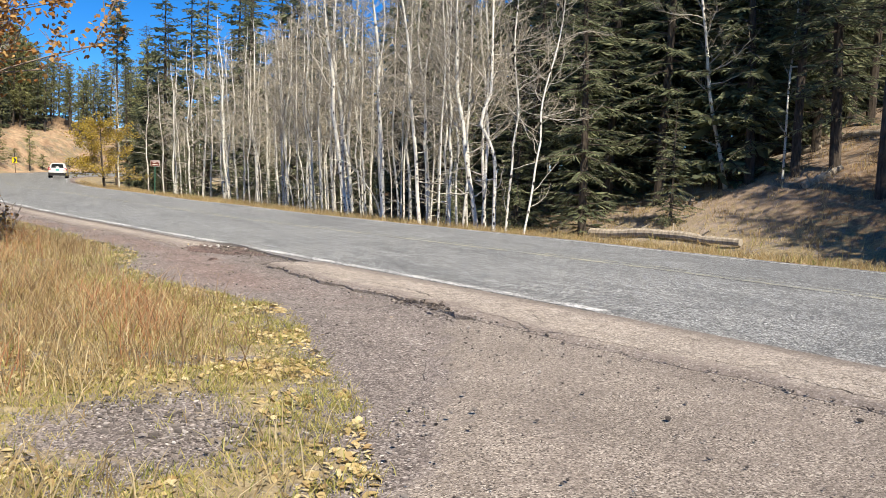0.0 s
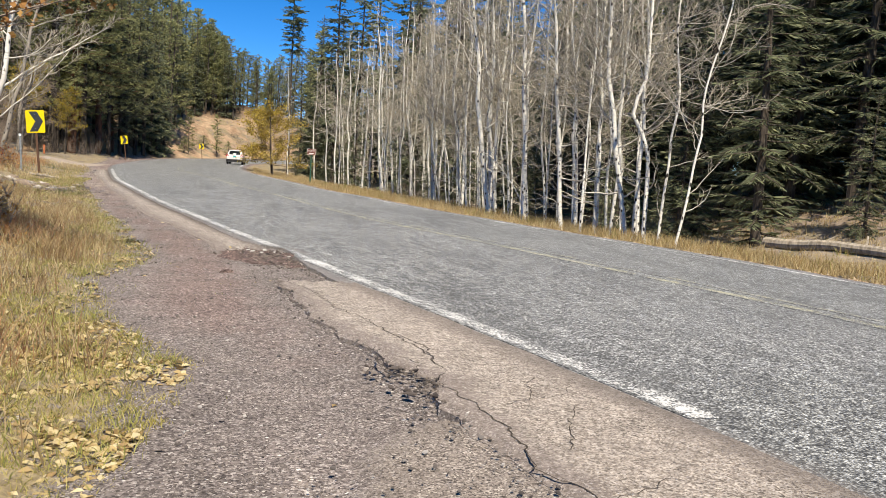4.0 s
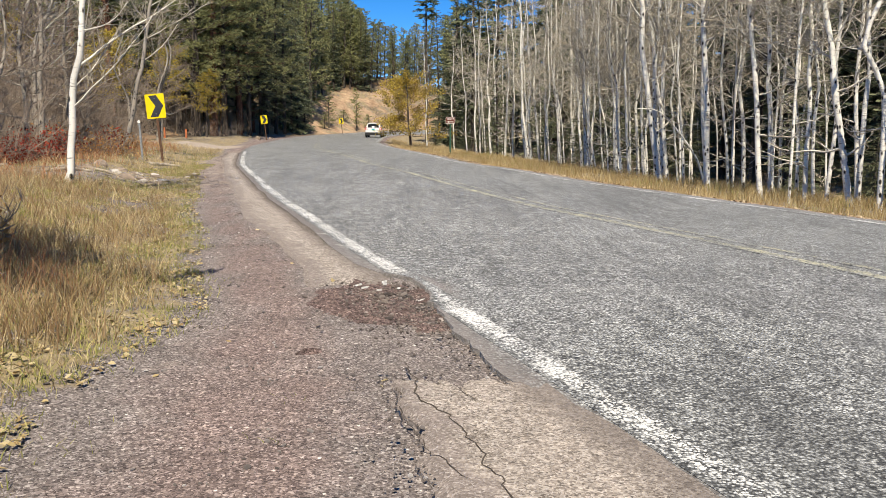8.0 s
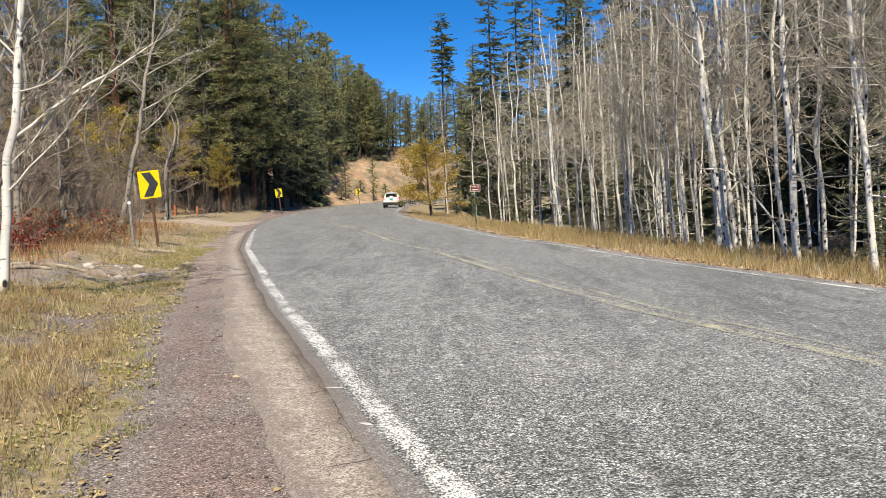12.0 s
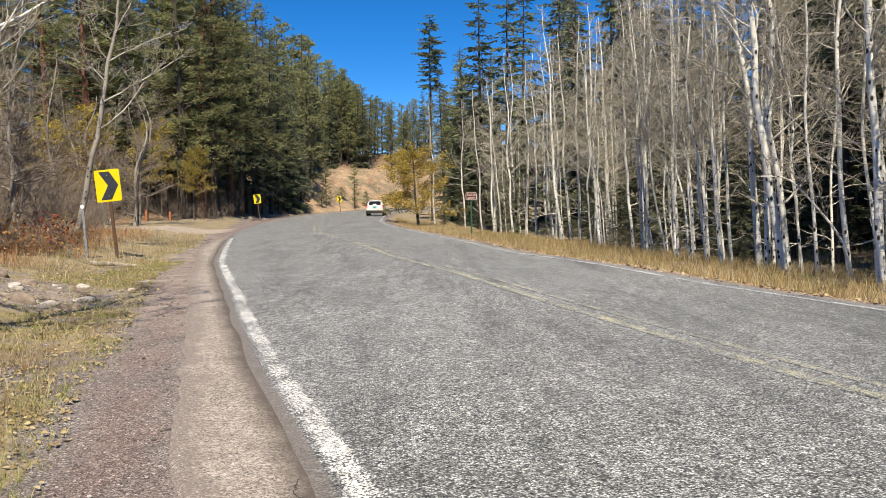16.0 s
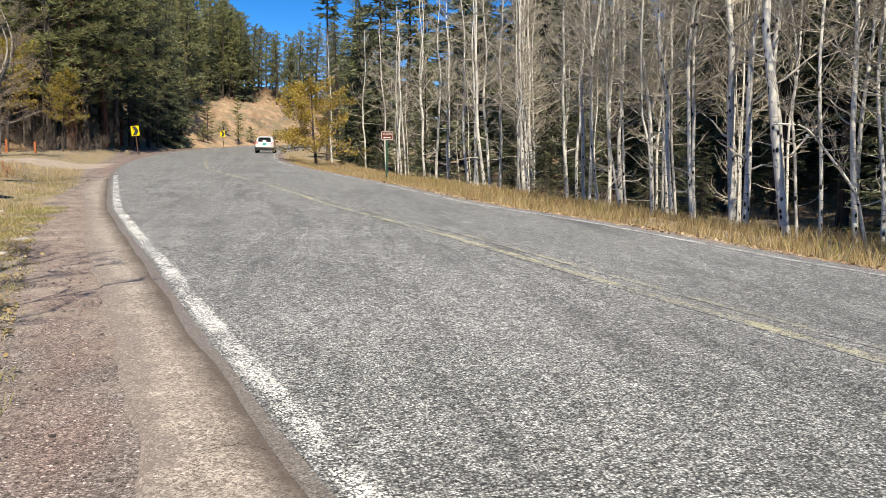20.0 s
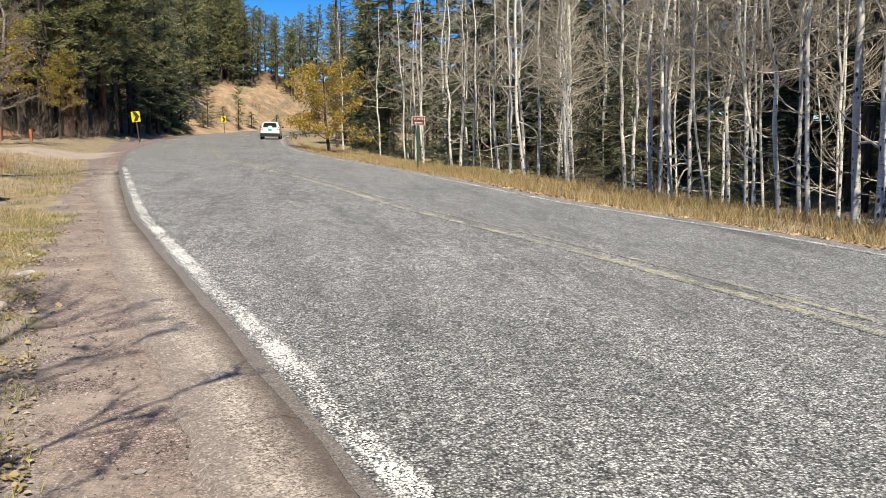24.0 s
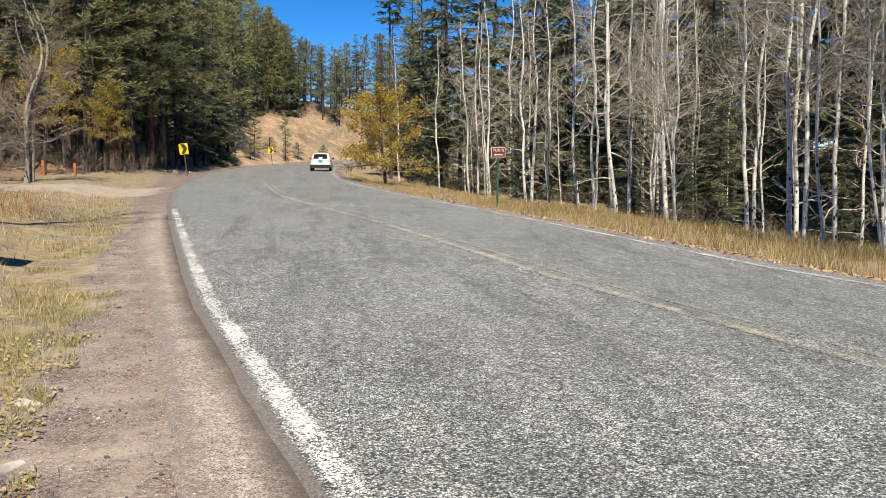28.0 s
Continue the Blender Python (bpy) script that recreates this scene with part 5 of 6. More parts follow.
def plant(kinds, i, x, y, turn, scale=1.0, tilt=0.0, side=0.0, sink=0.0):
    """Sets a tree of one kind on the ground; the first of each kind is the tree itself."""
    src = kinds[i % len(kinds)]
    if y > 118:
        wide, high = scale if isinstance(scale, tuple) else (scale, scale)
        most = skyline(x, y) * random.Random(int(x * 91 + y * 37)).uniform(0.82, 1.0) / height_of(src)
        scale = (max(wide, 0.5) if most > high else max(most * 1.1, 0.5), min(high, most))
    m = place(x, y, sink, turn, scale, tilt, side)
    if src.name not in USED:
        USED.add(src.name)
        src.matrix_basis = m
        return src
    return copy_thing(src, m @ Matrix.Diagonal((1 / src.scale.x, 1 / src.scale.y, 1 / src.scale.z, 1)))


rng = random.Random(7)
# front rows of aspens: place, trunk radius, lean
NEAR_ASPENS = ((9.75, 28.3, 0.068, -9), (10.6, 28.0, 0.058, -3), (10.9, 27.7, 0.052, 1), (11.0, 26.8, 0.078, -12), (11.6, 27.6, 0.066, -2), (10.9, 25.6, 0.062, -3), (11.4, 25.8, 0.04, 2),
               (10.4, 23.1, 0.032, 11), (10.9, 30.6, 0.052, -2), (9.5, 31.0, 0.088, -6), (9.35, 34.5, 0.1, -11), (9.8, 35.3, 0.08, -7), (10.6, 34.2, 0.066, -4), (10.0, 34.4, 0.044, -5),
               (10.2, 35.4, 0.036, -8), (12.2, 35.3, 0.07, -3), (11.3, 34.3, 0.048, -5), (13.5, 36.4, 0.042, 1), (11.9, 30.2, 0.05, -3), (12.6, 29.4, 0.06, -5), (12.4, 32.2, 0.056, -3), (9.75, 27.0, 0.034, -1))
MIDDLE_ASPENS = ((10.6, 38.6, 0.1, -7), (9.6, 38.8, 0.054, -5), (9.6, 39.9, 0.06, -7), (10.6, 40.6, 0.055, -3), (9.9, 41.7, 0.056, -6), (9.2, 40.2, 0.034, -7), (9.3, 42.5, 0.036, -10), (9.8, 43.0, 0.036, -9),
                 (9.7, 45.0, 0.046, -9), (9.7, 46.0, 0.07, 0), (9.9, 46.8, 0.075, -5), (11.2, 46.9, 0.07, -3), (12.0, 46.1, 0.07, -2), (12.2, 45.4, 0.06, -3), (10.3, 49.7, 0.07, -5), (11.0, 50.6, 0.07, -1),
                 (10.4, 55.5, 0.096, -5), (10.3, 54.4, 0.05, -8), (8.75, 56.0, 0.082, -7), (12.3, 41.5, 0.05, -4), (11.6, 43.6, 0.044, -6), (9.2, 52.0, 0.045, -4), (9.0, 59.0, 0.06, -2))
FAR_ASPENS = ((10.0, 58.1, 0.08, -1), (10.0, 59.6, 0.085, -6), (9.7, 61.0, 0.085, -4), (9.7, 63.2, 0.09, -5), (9.4, 66.8, 0.08, -2), (9.1, 68.8, 0.09, 0), (8.9, 71.8, 0.09, -3), (8.6, 76.8, 0.066, -6),
              (8.3, 78.5, 0.075, -2), (4.3, 86.5, 0.07, -3), (7.6, 64.4, 0.07, -4), (7.2, 70.0, 0.07, -3), (6.9, 74.0, 0.06, -5), (6.4, 82.0, 0.07, -2))
for row in (NEAR_ASPENS, MIDDLE_ASPENS, FAR_ASPENS):
    for k, (x, y, r, lean) in enumerate(row):
        fine = y > 57
        tall = min(12.5, 6.4 + 62 * r) * rng.uniform(0.93, 1.07)
        label = "stout bare aspen with dark knots on white bark" if r > 0.075 else "slender bare aspen with a pale crooked trunk" if r > 0.045 else "thin bent young aspen at the verge"
        kink = -0.42 if (x, y) == (10.9, 25.6) else rng.choice((0, 0, 0, 0.1, -0.1))
        tree = make_aspen("aspen_tree", 700 + int(y * 10), tall, r, label, lean, kink, rng.uniform(0.3, 0.4), 28 if fine else 32, 7 if fine else 9)
        tree.matrix_basis = place(x, y)
# a young stem bowed over by snow
bowed = root("aspen_tree", "young aspen stem bowed low to one side", "tree", "bare aspens along the road")
g, h = Geo(), Geo()
arc = [Vector((-2.2 * (k / 12) ** 1.5, 0.1 * math.sin(k), 0.08 * math.sin(k * 0.9) - 0.2 + 2.5 * math.sin(1.5 * k / 12))) for k in range(13)]
g.tube(arc, taper(0.038, 0.012, 12), 7)
for k in range(9):
    q, d = on_path(arc, 0.4 + 0.066 * k)
    limb(h, q, (rng.uniform(-1, 0.2), rng.uniform(-0.6, 0.6), 1), rng.uniform(0.5, 1.1), 0.009, rng, 5, 0.3)
part("trunk", g, M_ASPEN, bowed, smooth=True)
part("crown", h, M_TWIG, bowed)
bowed.matrix_basis = place(10.3, 33.4)
for i in range(50):
    y = rng.uniform(25, 98)
    x = max(float(line_r(y)) + 5.6, 10.3 - max(0, y - 60) * 0.05) + 10 * rng.random() ** 1.3
    if (x + 0.7) / (y - 3.4) > 0.5:
        continue
    plant(ASPENS, rng.choice((0, 1, 1, 2, 2, 3, 4, 5)), x, y, rng.uniform(-60, 60), (rng.uniform(0.85, 1.1), rng.uniform(0.9, 1.15)), rng.uniform(-2.5, 2.5), rng.uniform(-2, 2))
# unseen spruces, added to shade the ground of the slope across the ditch
for k in range(6):
    plant(SPRUCES, 0, 22.5 + 1.9 * k, 14.0 + 2.2 * (k % 2), k * 77, 0.9)
# trunks across the ditch
for x, y, i, s, lean in ((22.2, 32.4, 1, 1.0, 0), (24.2, 29.4, 1, 0.85, -4), (24.8, 27.7, 3, 0.85, -2), (25.5, 26.5, 1, 0.9, -4), (26.2, 31.0, 1, 0.9, 0), (26.6, 33.6, 0, 1.0, 0), (27.4, 29.2, 1, 0.8, 2), (29.6, 31.4, 0, 0.9, 0), (20.6, 29.6, 2, 0.55, 0), (24.2, 23.4, 3, (0.95, 1.1), 0), (36.5, 52.5, 0, 1.1, 0), (40.0, 57.0, 0, 1.1, 0), (18.6, 32.6, 0, 0.95, 0), (20.8, 38.5, 1, 0.9, 0), (18.6, 37.0, 0, 0.9, 0), (17.4, 36.0, 2, 0.9, 0), (16.4, 39.5, 2, 0.75, 0), (18.0, 42.0, 0, 1.0, 0), (21.4, 35.0, 1, 1.0, 0), (24.6, 33.0, 0, 1.0, 0)):
    plant(SPRUCES, i, x, y, rng.uniform(0, 360), s, 0, lean)
for x, y, r, lean in ((23.9, 30.4, 0.09, -13), (26.8, 39.9, 0.08, 1), (25.5, 35.0, 0.06, -3), (24.5, 28.0, 0.05, 2)):
    plant(ASPENS, 5, x, y, 0, (r / 0.085, 1.15), 0, lean)
# unseen stand on the slope's sun side, out of sight, added for its shade
for i in range(14):
    plant(FAR_SPRUCES if i % 2 else SPRUCES, rng.choice((0, 1, 1)), 19.5 + 1.8 * i + rng.uniform(-0.8, 0.8), rng.uniform(4, 13), rng.uniform(0, 360), rng.uniform(0.8, 1.05))
for i in range(26):
    plant(SPRUCES, rng.choice((3, 1, 3, 1, 0)), rng.uniform(23, 40), rng.uniform(27, 48), rng.uniform(0, 360), rng.uniform(0.75, 1.1))
for i in range(22):
    y = rng.uniform(30, 105)
    plant(SPRUCES, rng.choice((1, 3, 3, 0)), float(line_r(y)) + rng.uniform(15, 23), y, rng.uniform(0, 360), rng.uniform(0.6, 1.05))
for i in range(8):
    y = rng.uniform(44, 100)
    plant(SPRUCES, 2, float(line_r(y)) + rng.uniform(7.5, 13), y, rng.uniform(0, 360), rng.uniform(0.3, 0.8))
for i in range(40):
    y = rng.uniform(46, 150)
    plant(FAR_SPRUCES, rng.randrange(2), float(line_r(y)) + rng.uniform(17, 38), y, rng.uniform(0, 360), rng.uniform(0.95, 1.25))
for i in range(34):
    d, k = rng.uniform(36, 70), 0.55 + 0.75 * (i + rng.random()) / 34
    y = 3.4 + d / math.hypot(1, k)
    plant(FAR_SPRUCES, rng.randrange(2), k * (y - 3.4) - 0.7, y, rng.uniform(0, 360), rng.uniform(0.75, 1.1))
# hill and thicket on the walked side
for i in range(56):
    y = rng.uniform(80, 117)
    kinds = SPRUCES if rng.random() < 0.25 else PINES
    plant(kinds, rng.choice((0, 1, 3)), float(line_l(y)) - rng.uniform(4.0, 22), y, rng.uniform(0, 360), (rng.uniform(1.0, 1.35), rng.uniform(0.75, 1.1)))
for i in range(64):
    y = rng.uniform(114, 190)
    plant(FAR_PINES if rng.random() < 0.75 else FAR_SPRUCES, rng.randrange(3), min(float(line_l(y)), 4) - rng.uniform(11, 50), y, rng.uniform(0, 360), rng.uniform(0.7, 1.05))
for i in range(40):
    plant(FAR_SPRUCES if rng.random() < 0.2 else FAR_PINES, rng.randrange(3), rng.uniform(-12, 70), rng.uniform(186, 225), rng.uniform(0, 360), rng.uniform(0.6, 0.85))
for i in range(32):
    y = rng.uniform(34, 104)
    plant(FAR_SPRUCES if rng.random() < 0.15 else FAR_PINES, rng.randrange(3), float(line_l(y)) - rng.uniform(20, 48), y, rng.uniform(0, 360), rng.uniform(0.75, 1.1))
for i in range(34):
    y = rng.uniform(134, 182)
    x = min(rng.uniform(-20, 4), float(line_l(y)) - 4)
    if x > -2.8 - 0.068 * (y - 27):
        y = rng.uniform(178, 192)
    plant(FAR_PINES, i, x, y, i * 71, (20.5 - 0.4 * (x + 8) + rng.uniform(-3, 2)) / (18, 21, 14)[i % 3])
for i in range(8):
    y = rng.uniform(55, 130)
    plant(FAR_SPRUCES, i, float(line_r(y)) + rng.uniform(38, 62), y, i * 37, rng.uniform(0.9, 1.2))
# firs that close the gaps between the trunks
for i, (x, y) in enumerate(((21.2, 53.5), (26.6, 66.4), (21.8, 73.1), (28.3, 85.5), (22.9, 72.5), (29.7, 84.8), (24.3, 63.9), (30.8, 76.3), (20.0, 51.1), (25.6, 63.9), (25.9, 58.6), (32.6, 70.9))):
    plant(SPRUCES, 0, x, y, i * 73, 0.8 + 0.1 * (i % 3))
for i in range(14):
    y = rng.uniform(98, 138)
    plant(FAR_PINES if i % 2 else FAR_SPRUCES, i, float(line_r(y)) + rng.uniform(7, 18), y, i * 61, rng.uniform(0.75, 1.0))
for k, (x, y, i, sc) in enumerate(((9.4, 97.5, 1, 1.05), (11.2, 93.5, 1, 1.0), (13.4, 98.0, 3, 1.1), (15.6, 90.0, 1, 1.1), (17.6, 94.0, 3, 1.1), (19.2, 84.0, 1, 1.1), (16.8, 78.0, 0, 1.15),
                                   (18.4, 70.0, 1, 1.0), (17.2, 62.0, 0, 1.05), (19.4, 56.0, 1, 1.0), (15.8, 68.0, 2, 1.0), (14.6, 60.0, 2, 0.9), (16.0, 53.0, 2, 0.8), (14.8, 82.0, 0, 1.0),
                                   (-11.4, 117.0, 0, 0.8), (-11.2, 121.5, 0, 0.9), (-10.7, 126.0, 2, 1.1), (-13.0, 120.0, 1, 0.9), (-12.4, 127.0, 0, 0.95))):
    plant(FAR_SPRUCES if y > 75 and i != 2 else SPRUCES, i, x, y, k * 83, sc)
for k in range(18):
    y = rng.uniform(132, 185)
    plant(FAR_SPRUCES, 0, min(float(line_l(y)), 6.0) - rng.uniform(11, 22), y, k * 49, rng.uniform(0.6, 0.85))
for k in range(58):
    plant(FAR_SPRUCES if k % 6 == 0 else FAR_PINES, k, -22 + 0.72 * k + rng.uniform(-1, 1), rng.uniform(178, 204), k * 49, (rng.uniform(0.85, 1.15), rng.uniform(0.7, 0.95)))
for k, (x, y) in enumerate(((24.6, 53.0), (26.2, 55.0), (33.0, 64.5), (36.5, 70.0), (28.0, 52.0), (31.0, 50.0), (34.5, 56.0), (38.0, 60.0), (41.0, 66.0), (30.0, 60.0))):
    plant(FAR_SPRUCES, 0, x, y, k * 97, 0.8 + 0.06 * (k % 4))
for k, (x, y, sc) in enumerate(((14.0, 35.6, 0.26), (14.8, 36.6, 0.34), (13.8, 50.5, 0.34), (15.4, 33.6, 0.3), (11.8, 62.0, 0.34))):
    plant(SPRUCES, 2, x, y, k * 59, sc)
spire = make_conifer("spruce_tree", 260, 19.2, 0.17, 1.7, 0.66, 20, 6, "tall fir with a small dark tuft on a bare trunk", M_SPRUCE, M_BARK, dead=20, dense=12, fine=0.9, wide=0.16)
spire.matrix_basis = place(4.57, 95.0)
# low growth on the earth bank
for i in range(16):
    y = rng.uniform(128, 176)
    x = float(line_l(y)) - rng.uniform(3.0, 10.0)
    plant(*((PINES, 2) if i % 3 == 0 else (SHRUBS, 1)), x, y, i * 57, rng.uniform(0.1, 0.2) if i % 3 == 0 else rng.uniform(0.4, 0.9))
plant(PINES, 1, -13.3, 92.0, 40, 1.0)
plant(PINES, 2, -4.9, 151.0, 10, 0.5)
plant(PINES, 2, -8.6, 141.0, 80, 0.42)
# conifers that close the view at the foot of the bank and behind the golden tree
for k, (x, y, i, sc) in enumerate(((-12.6, 93.5, 0, 0.95), (-12.2, 98, 1, 0.95), (-12.4, 103, 0, 1.1), (-12.0, 107.5, 1, 0.95), (-11.6, 112, 0, 1.0), (-14.5, 100, 1, 1.1), (-15, 108, 1, 1.1), (-13.5, 116, 1, 1.1),
                                (7.5, 97, 2, 0.8), (9.0, 104, 0, 0.95), (6.6, 110, 0, 0.9), (11.5, 112, 1, 1.0), (9.5, 120, 1, 1.0), (13.5, 126, 1, 1.05), (5.4, 90.5, 2, 0.35), (6.3, 86, 2, 0.3), (4.9, 84.0, 2, 0.25), (7.5, 83, 2, 0.4))):
    plant(PINES if k in (0, 2, 4, 6) else SPRUCES, i, x, y, k * 67, sc)
for k, (x, y) in enumerate(((-16, 124), (-14, 131), (-12.5, 138), (-17, 136), (-14.5, 146), (-20, 128), (-19, 143))):
    plant(FAR_PINES, k, x, y, k * 51, 1.0 + 0.13 * (k % 3))
for i in range(100):
    y = rng.uniform(27, 60)
    d = rng.uniform(5.5, 16)
    plant(SHRUBS, rng.randrange(3), float(line_l(y)) - d, y, rng.uniform(0, 360), rng.uniform(0.5, 0.8) + 0.09 * (d - 5))
for i in range(44):
    y = rng.uniform(40, 76)
    x = float(line_l(y)) - rng.uniform(8.5, 22) - max(0.0, y - 55) * 0.25
    if side_road(x, y) < 0.1:
        plant(SHRUBS, 2, x, y, rng.uniform(0, 360), rng.uniform(1.0, 1.7))
for i in range(44):
    y = rng.uniform(77, 90)
    plant(SHRUBS, rng.randrange(3), float(line_l(y)) - rng.uniform(3.5, 22), y, rng.uniform(0, 360), rng.uniform(0.6, 1.15))
for i in range(16):
    y = rng.uniform(44, 95)
    plant(SHRUBS, rng.randrange(3), float(line_r(y)) + rng.uniform(6.5, 15), y, rng.uniform(0, 360), rng.uniform(0.35, 0.6))
for i in range(16):
    y = rng.uniform(114, 160)
    plant(SHRUBS, 1, float(line_l(y)) - rng.uniform(4, 12), y, rng.uniform(0, 360), rng.uniform(0.5, 0.9))
THICKET = [make_aspen("bare_tree", 640 + i, h, r, lab, clear=0.16, limbs=34, twigs=9, low=2, crook=2.2, lean=le, group="bare trees of the roadside thicket", bark=M_GREYBARK, twig=M_GREYTWIG) for i, (h, r, le, lab) in enumerate((
    (6.5, 0.06, 8, "leafless grey-brown tree with spreading crooked limbs"), (8.0, 0.075, -6, "tall leafless grey tree in the thicket"), (5.0, 0.045, 12, "small crooked leafless tree in the thicket")))]
for i in range(84):
    y = rng.uniform(27, 66)
    x = float(line_l(y)) - rng.uniform(5.5, 18)
    if side_road(x, y) < 0.1:
        plant(THICKET, rng.choice((0, 1, 1, 2)), x, y, rng.uniform(0, 360), (rng.uniform(1.0, 1.5), rng.uniform(0.8, 1.15)))

yellow = make_leafy("golden_tree", 501, 5.6, 0.1, 0.16, 2.5, 44, 34, 0.05, M_GOLD, "golden-leaved tree on the grassy inside of the bend")
yellow.matrix_basis = place(2.75, 79.8, 0, 30, (1.3, 1.2), 0, -10)
pale = make_leafy("leafy_tree", 502, 9.5, 0.12, 0.3, 2.6, 40, 15, 0.06, M_OLIVE, "thin tree with sparse yellow-green leaves", group="yellowing trees by the side road")
pale.matrix_basis = place(-16.5, 77.5, 0, 0, 0.9)
for x, y, s in ((-21, 79, 1.2), (-13.8, 80, 0.75), (-26, 74, 1.2), (-17, 63, 0.8)):
    copy_thing(pale, place(x, y, 0, x * 31, s))
oak = make_leafy("oak_tree", 503, 3.9, 0.1, 0.4, 2.5, 50, 62, 0.031, M_RUST, "scrub oak with rusty brown leaves overhanging the grass")
oak.matrix_basis = place(-2.6, 13.2, 0, 170)
sumac = make_shrub("red_shrub", 504, 0.9, 0.9, 16, "low shrub with dark red autumn leaves", "red shrubs by the thicket", leaf=M_RED, leaves=5)
sumac.matrix_basis = place(-7.4, 30.2)
for x, y, s in ((-7.9, 31.6, 1.1), (-6.8, 28.4, 0.8), (-7.6, 33.2, 0.9), (-8.6, 29.2, 1.2)):
    copy_thing(sumac, place(x, y, 0, x * 77, s))
russet = make_shrub("russet_shrub", 506, 0.8, 0.9, 15, "low shrub with withered rust-brown leaves", "russet shrubs below the thicket", leaf=M_RUST, leaves=3)
russet.matrix_basis = place(-6.7, 34.6)
for x, y, k in ((-1.5, 14.9, 0.75), (-1.95, 15.7, 0.9), (-2.3, 14.4, 0.8), (-2.6, 16.6, 0.8)):
    copy_thing(russet, place(x, y, 0, x * 90, k))
rg = random.Random(66)
for i in range(26):
    y = rg.uniform(27, 44)
    x = float(lerp(y, GRAVEL_EDGE)) - rg.uniform(2.6, 6.0)
    copy_thing(russet if i % 3 else sumac, place(x, y, 0, i * 77, rg.uniform(0.6, 1.2)))


def roadside_birch(name, x, y, bend, lean, limbs, label, h, r, bark, wood):
    """A pale trunk that forks low, with long crooked rising limbs."""
    rg = random.Random(int(h * 100))
    top = root(name, label, "tree")
    trunk, crown = Geo(), Geo()
    pts = [Vector((lean * (k / 18) ** bend + 0.035 * math.sin(k * 1.15) + 0.02 * math.sin(k * 2.3), 0.04 * math.sin(k * 0.7), -0.2 + h * k / 18)) for k in range(19)]
    trunk.tube(pts, [r * 1.25] + taper(r, 0.012, 17, 0.8), 10)
    part("trunk", trunk, bark, top, smooth=True)
    for f, dx, dz, ln, br in limbs:
        p, _ = on_path(pts, f)
        g = Geo()
        bp = wander(p, (dx, rg.uniform(-0.3, 0.3), dz), ln, 9, 0.15, rg, 0.03)
        g.tube(bp, taper(br, 0.005, 9), 7, False)
        part("limb", g, wood, top, smooth=True)
        for k in range(13):
            q, e = on_path(bp, 0.12 + 0.86 * (k + rg.random()) / 13)
            limb(crown, q, e + any_way(rg, -0.5, 0.7) * 0.85, ln * rg.uniform(0.12, 0.34), max(0.006, br * 0.35), rg, 4, 0.3, 0.04, 2)
    for i in range(22):
        f = 0.42 + 0.57 * (i + rg.random()) / 22
        p, _ = on_path(pts, f)
        az = rg.uniform(0, 6.283)
        limb(crown, p, (math.cos(az), math.sin(az), rg.uniform(0.2, 1)), h * 0.17 * rg.uniform(0.6, 1.3), max(0.009, r * 0.32 * (1.1 - f)), rg, 7, 0.3)
    tagged(part("crown", crown, M_TWIG, top), kind="stuff")
    top.matrix_basis = place(x, y)
    return top


roadside_birch("birch_tree", -3.9, 23.3, 0.95, 0.95, ((0.21, 0.85, 0.5, 2.1, 0.015), (0.25, 0.7, 0.7, 1.0, 0.009), (0.305, 0.85, 0.55, 2.5, 0.022), (0.39, 1.0, 0.12, 1.2, 0.011), (0.45, -0.7, 0.8, 1.3, 0.012), (0.49, 0.5, 1.0, 2.4, 0.024), (0.6, 0.8, 0.7, 1.6, 0.014), (0.66, -0.6, 1, 1.4, 0.013)),
               "pale roadside birch forking low above dry grass", 6.6, 0.06, M_ASPEN, M_PALELIMB)
roadside_birch("birch_tree", -8.4, 40.5, 0.75, 2.0, ((0.36, 1.0, 0.55, 2.6, 0.026), (0.44, 0.9, 0.5, 2.6, 0.024), (0.5, -0.8, 0.9, 1.8, 0.02), (0.56, 1.0, 0.7, 2.4, 0.02), (0.64, 0.6, 0.8, 2.0, 0.018)), "leaning bare tree behind the chevron sign", 9.2, 0.085, M_GREYBARK, M_LIMB)
roadside_birch("birch_tree", -8.7, 34.4, 1.0, 0.5, ((0.3, 1.0, 0.45, 2.6, 0.022), (0.42, 0.9, 0.7, 2.4, 0.02), (0.5, -0.7, 0.9, 2.0, 0.02), (0.58, 0.8, 0.6, 1.8, 0.016)), "grey bare tree at the edge of the thicket", 8.4, 0.085, M_GREYBARK, M_LIMB)

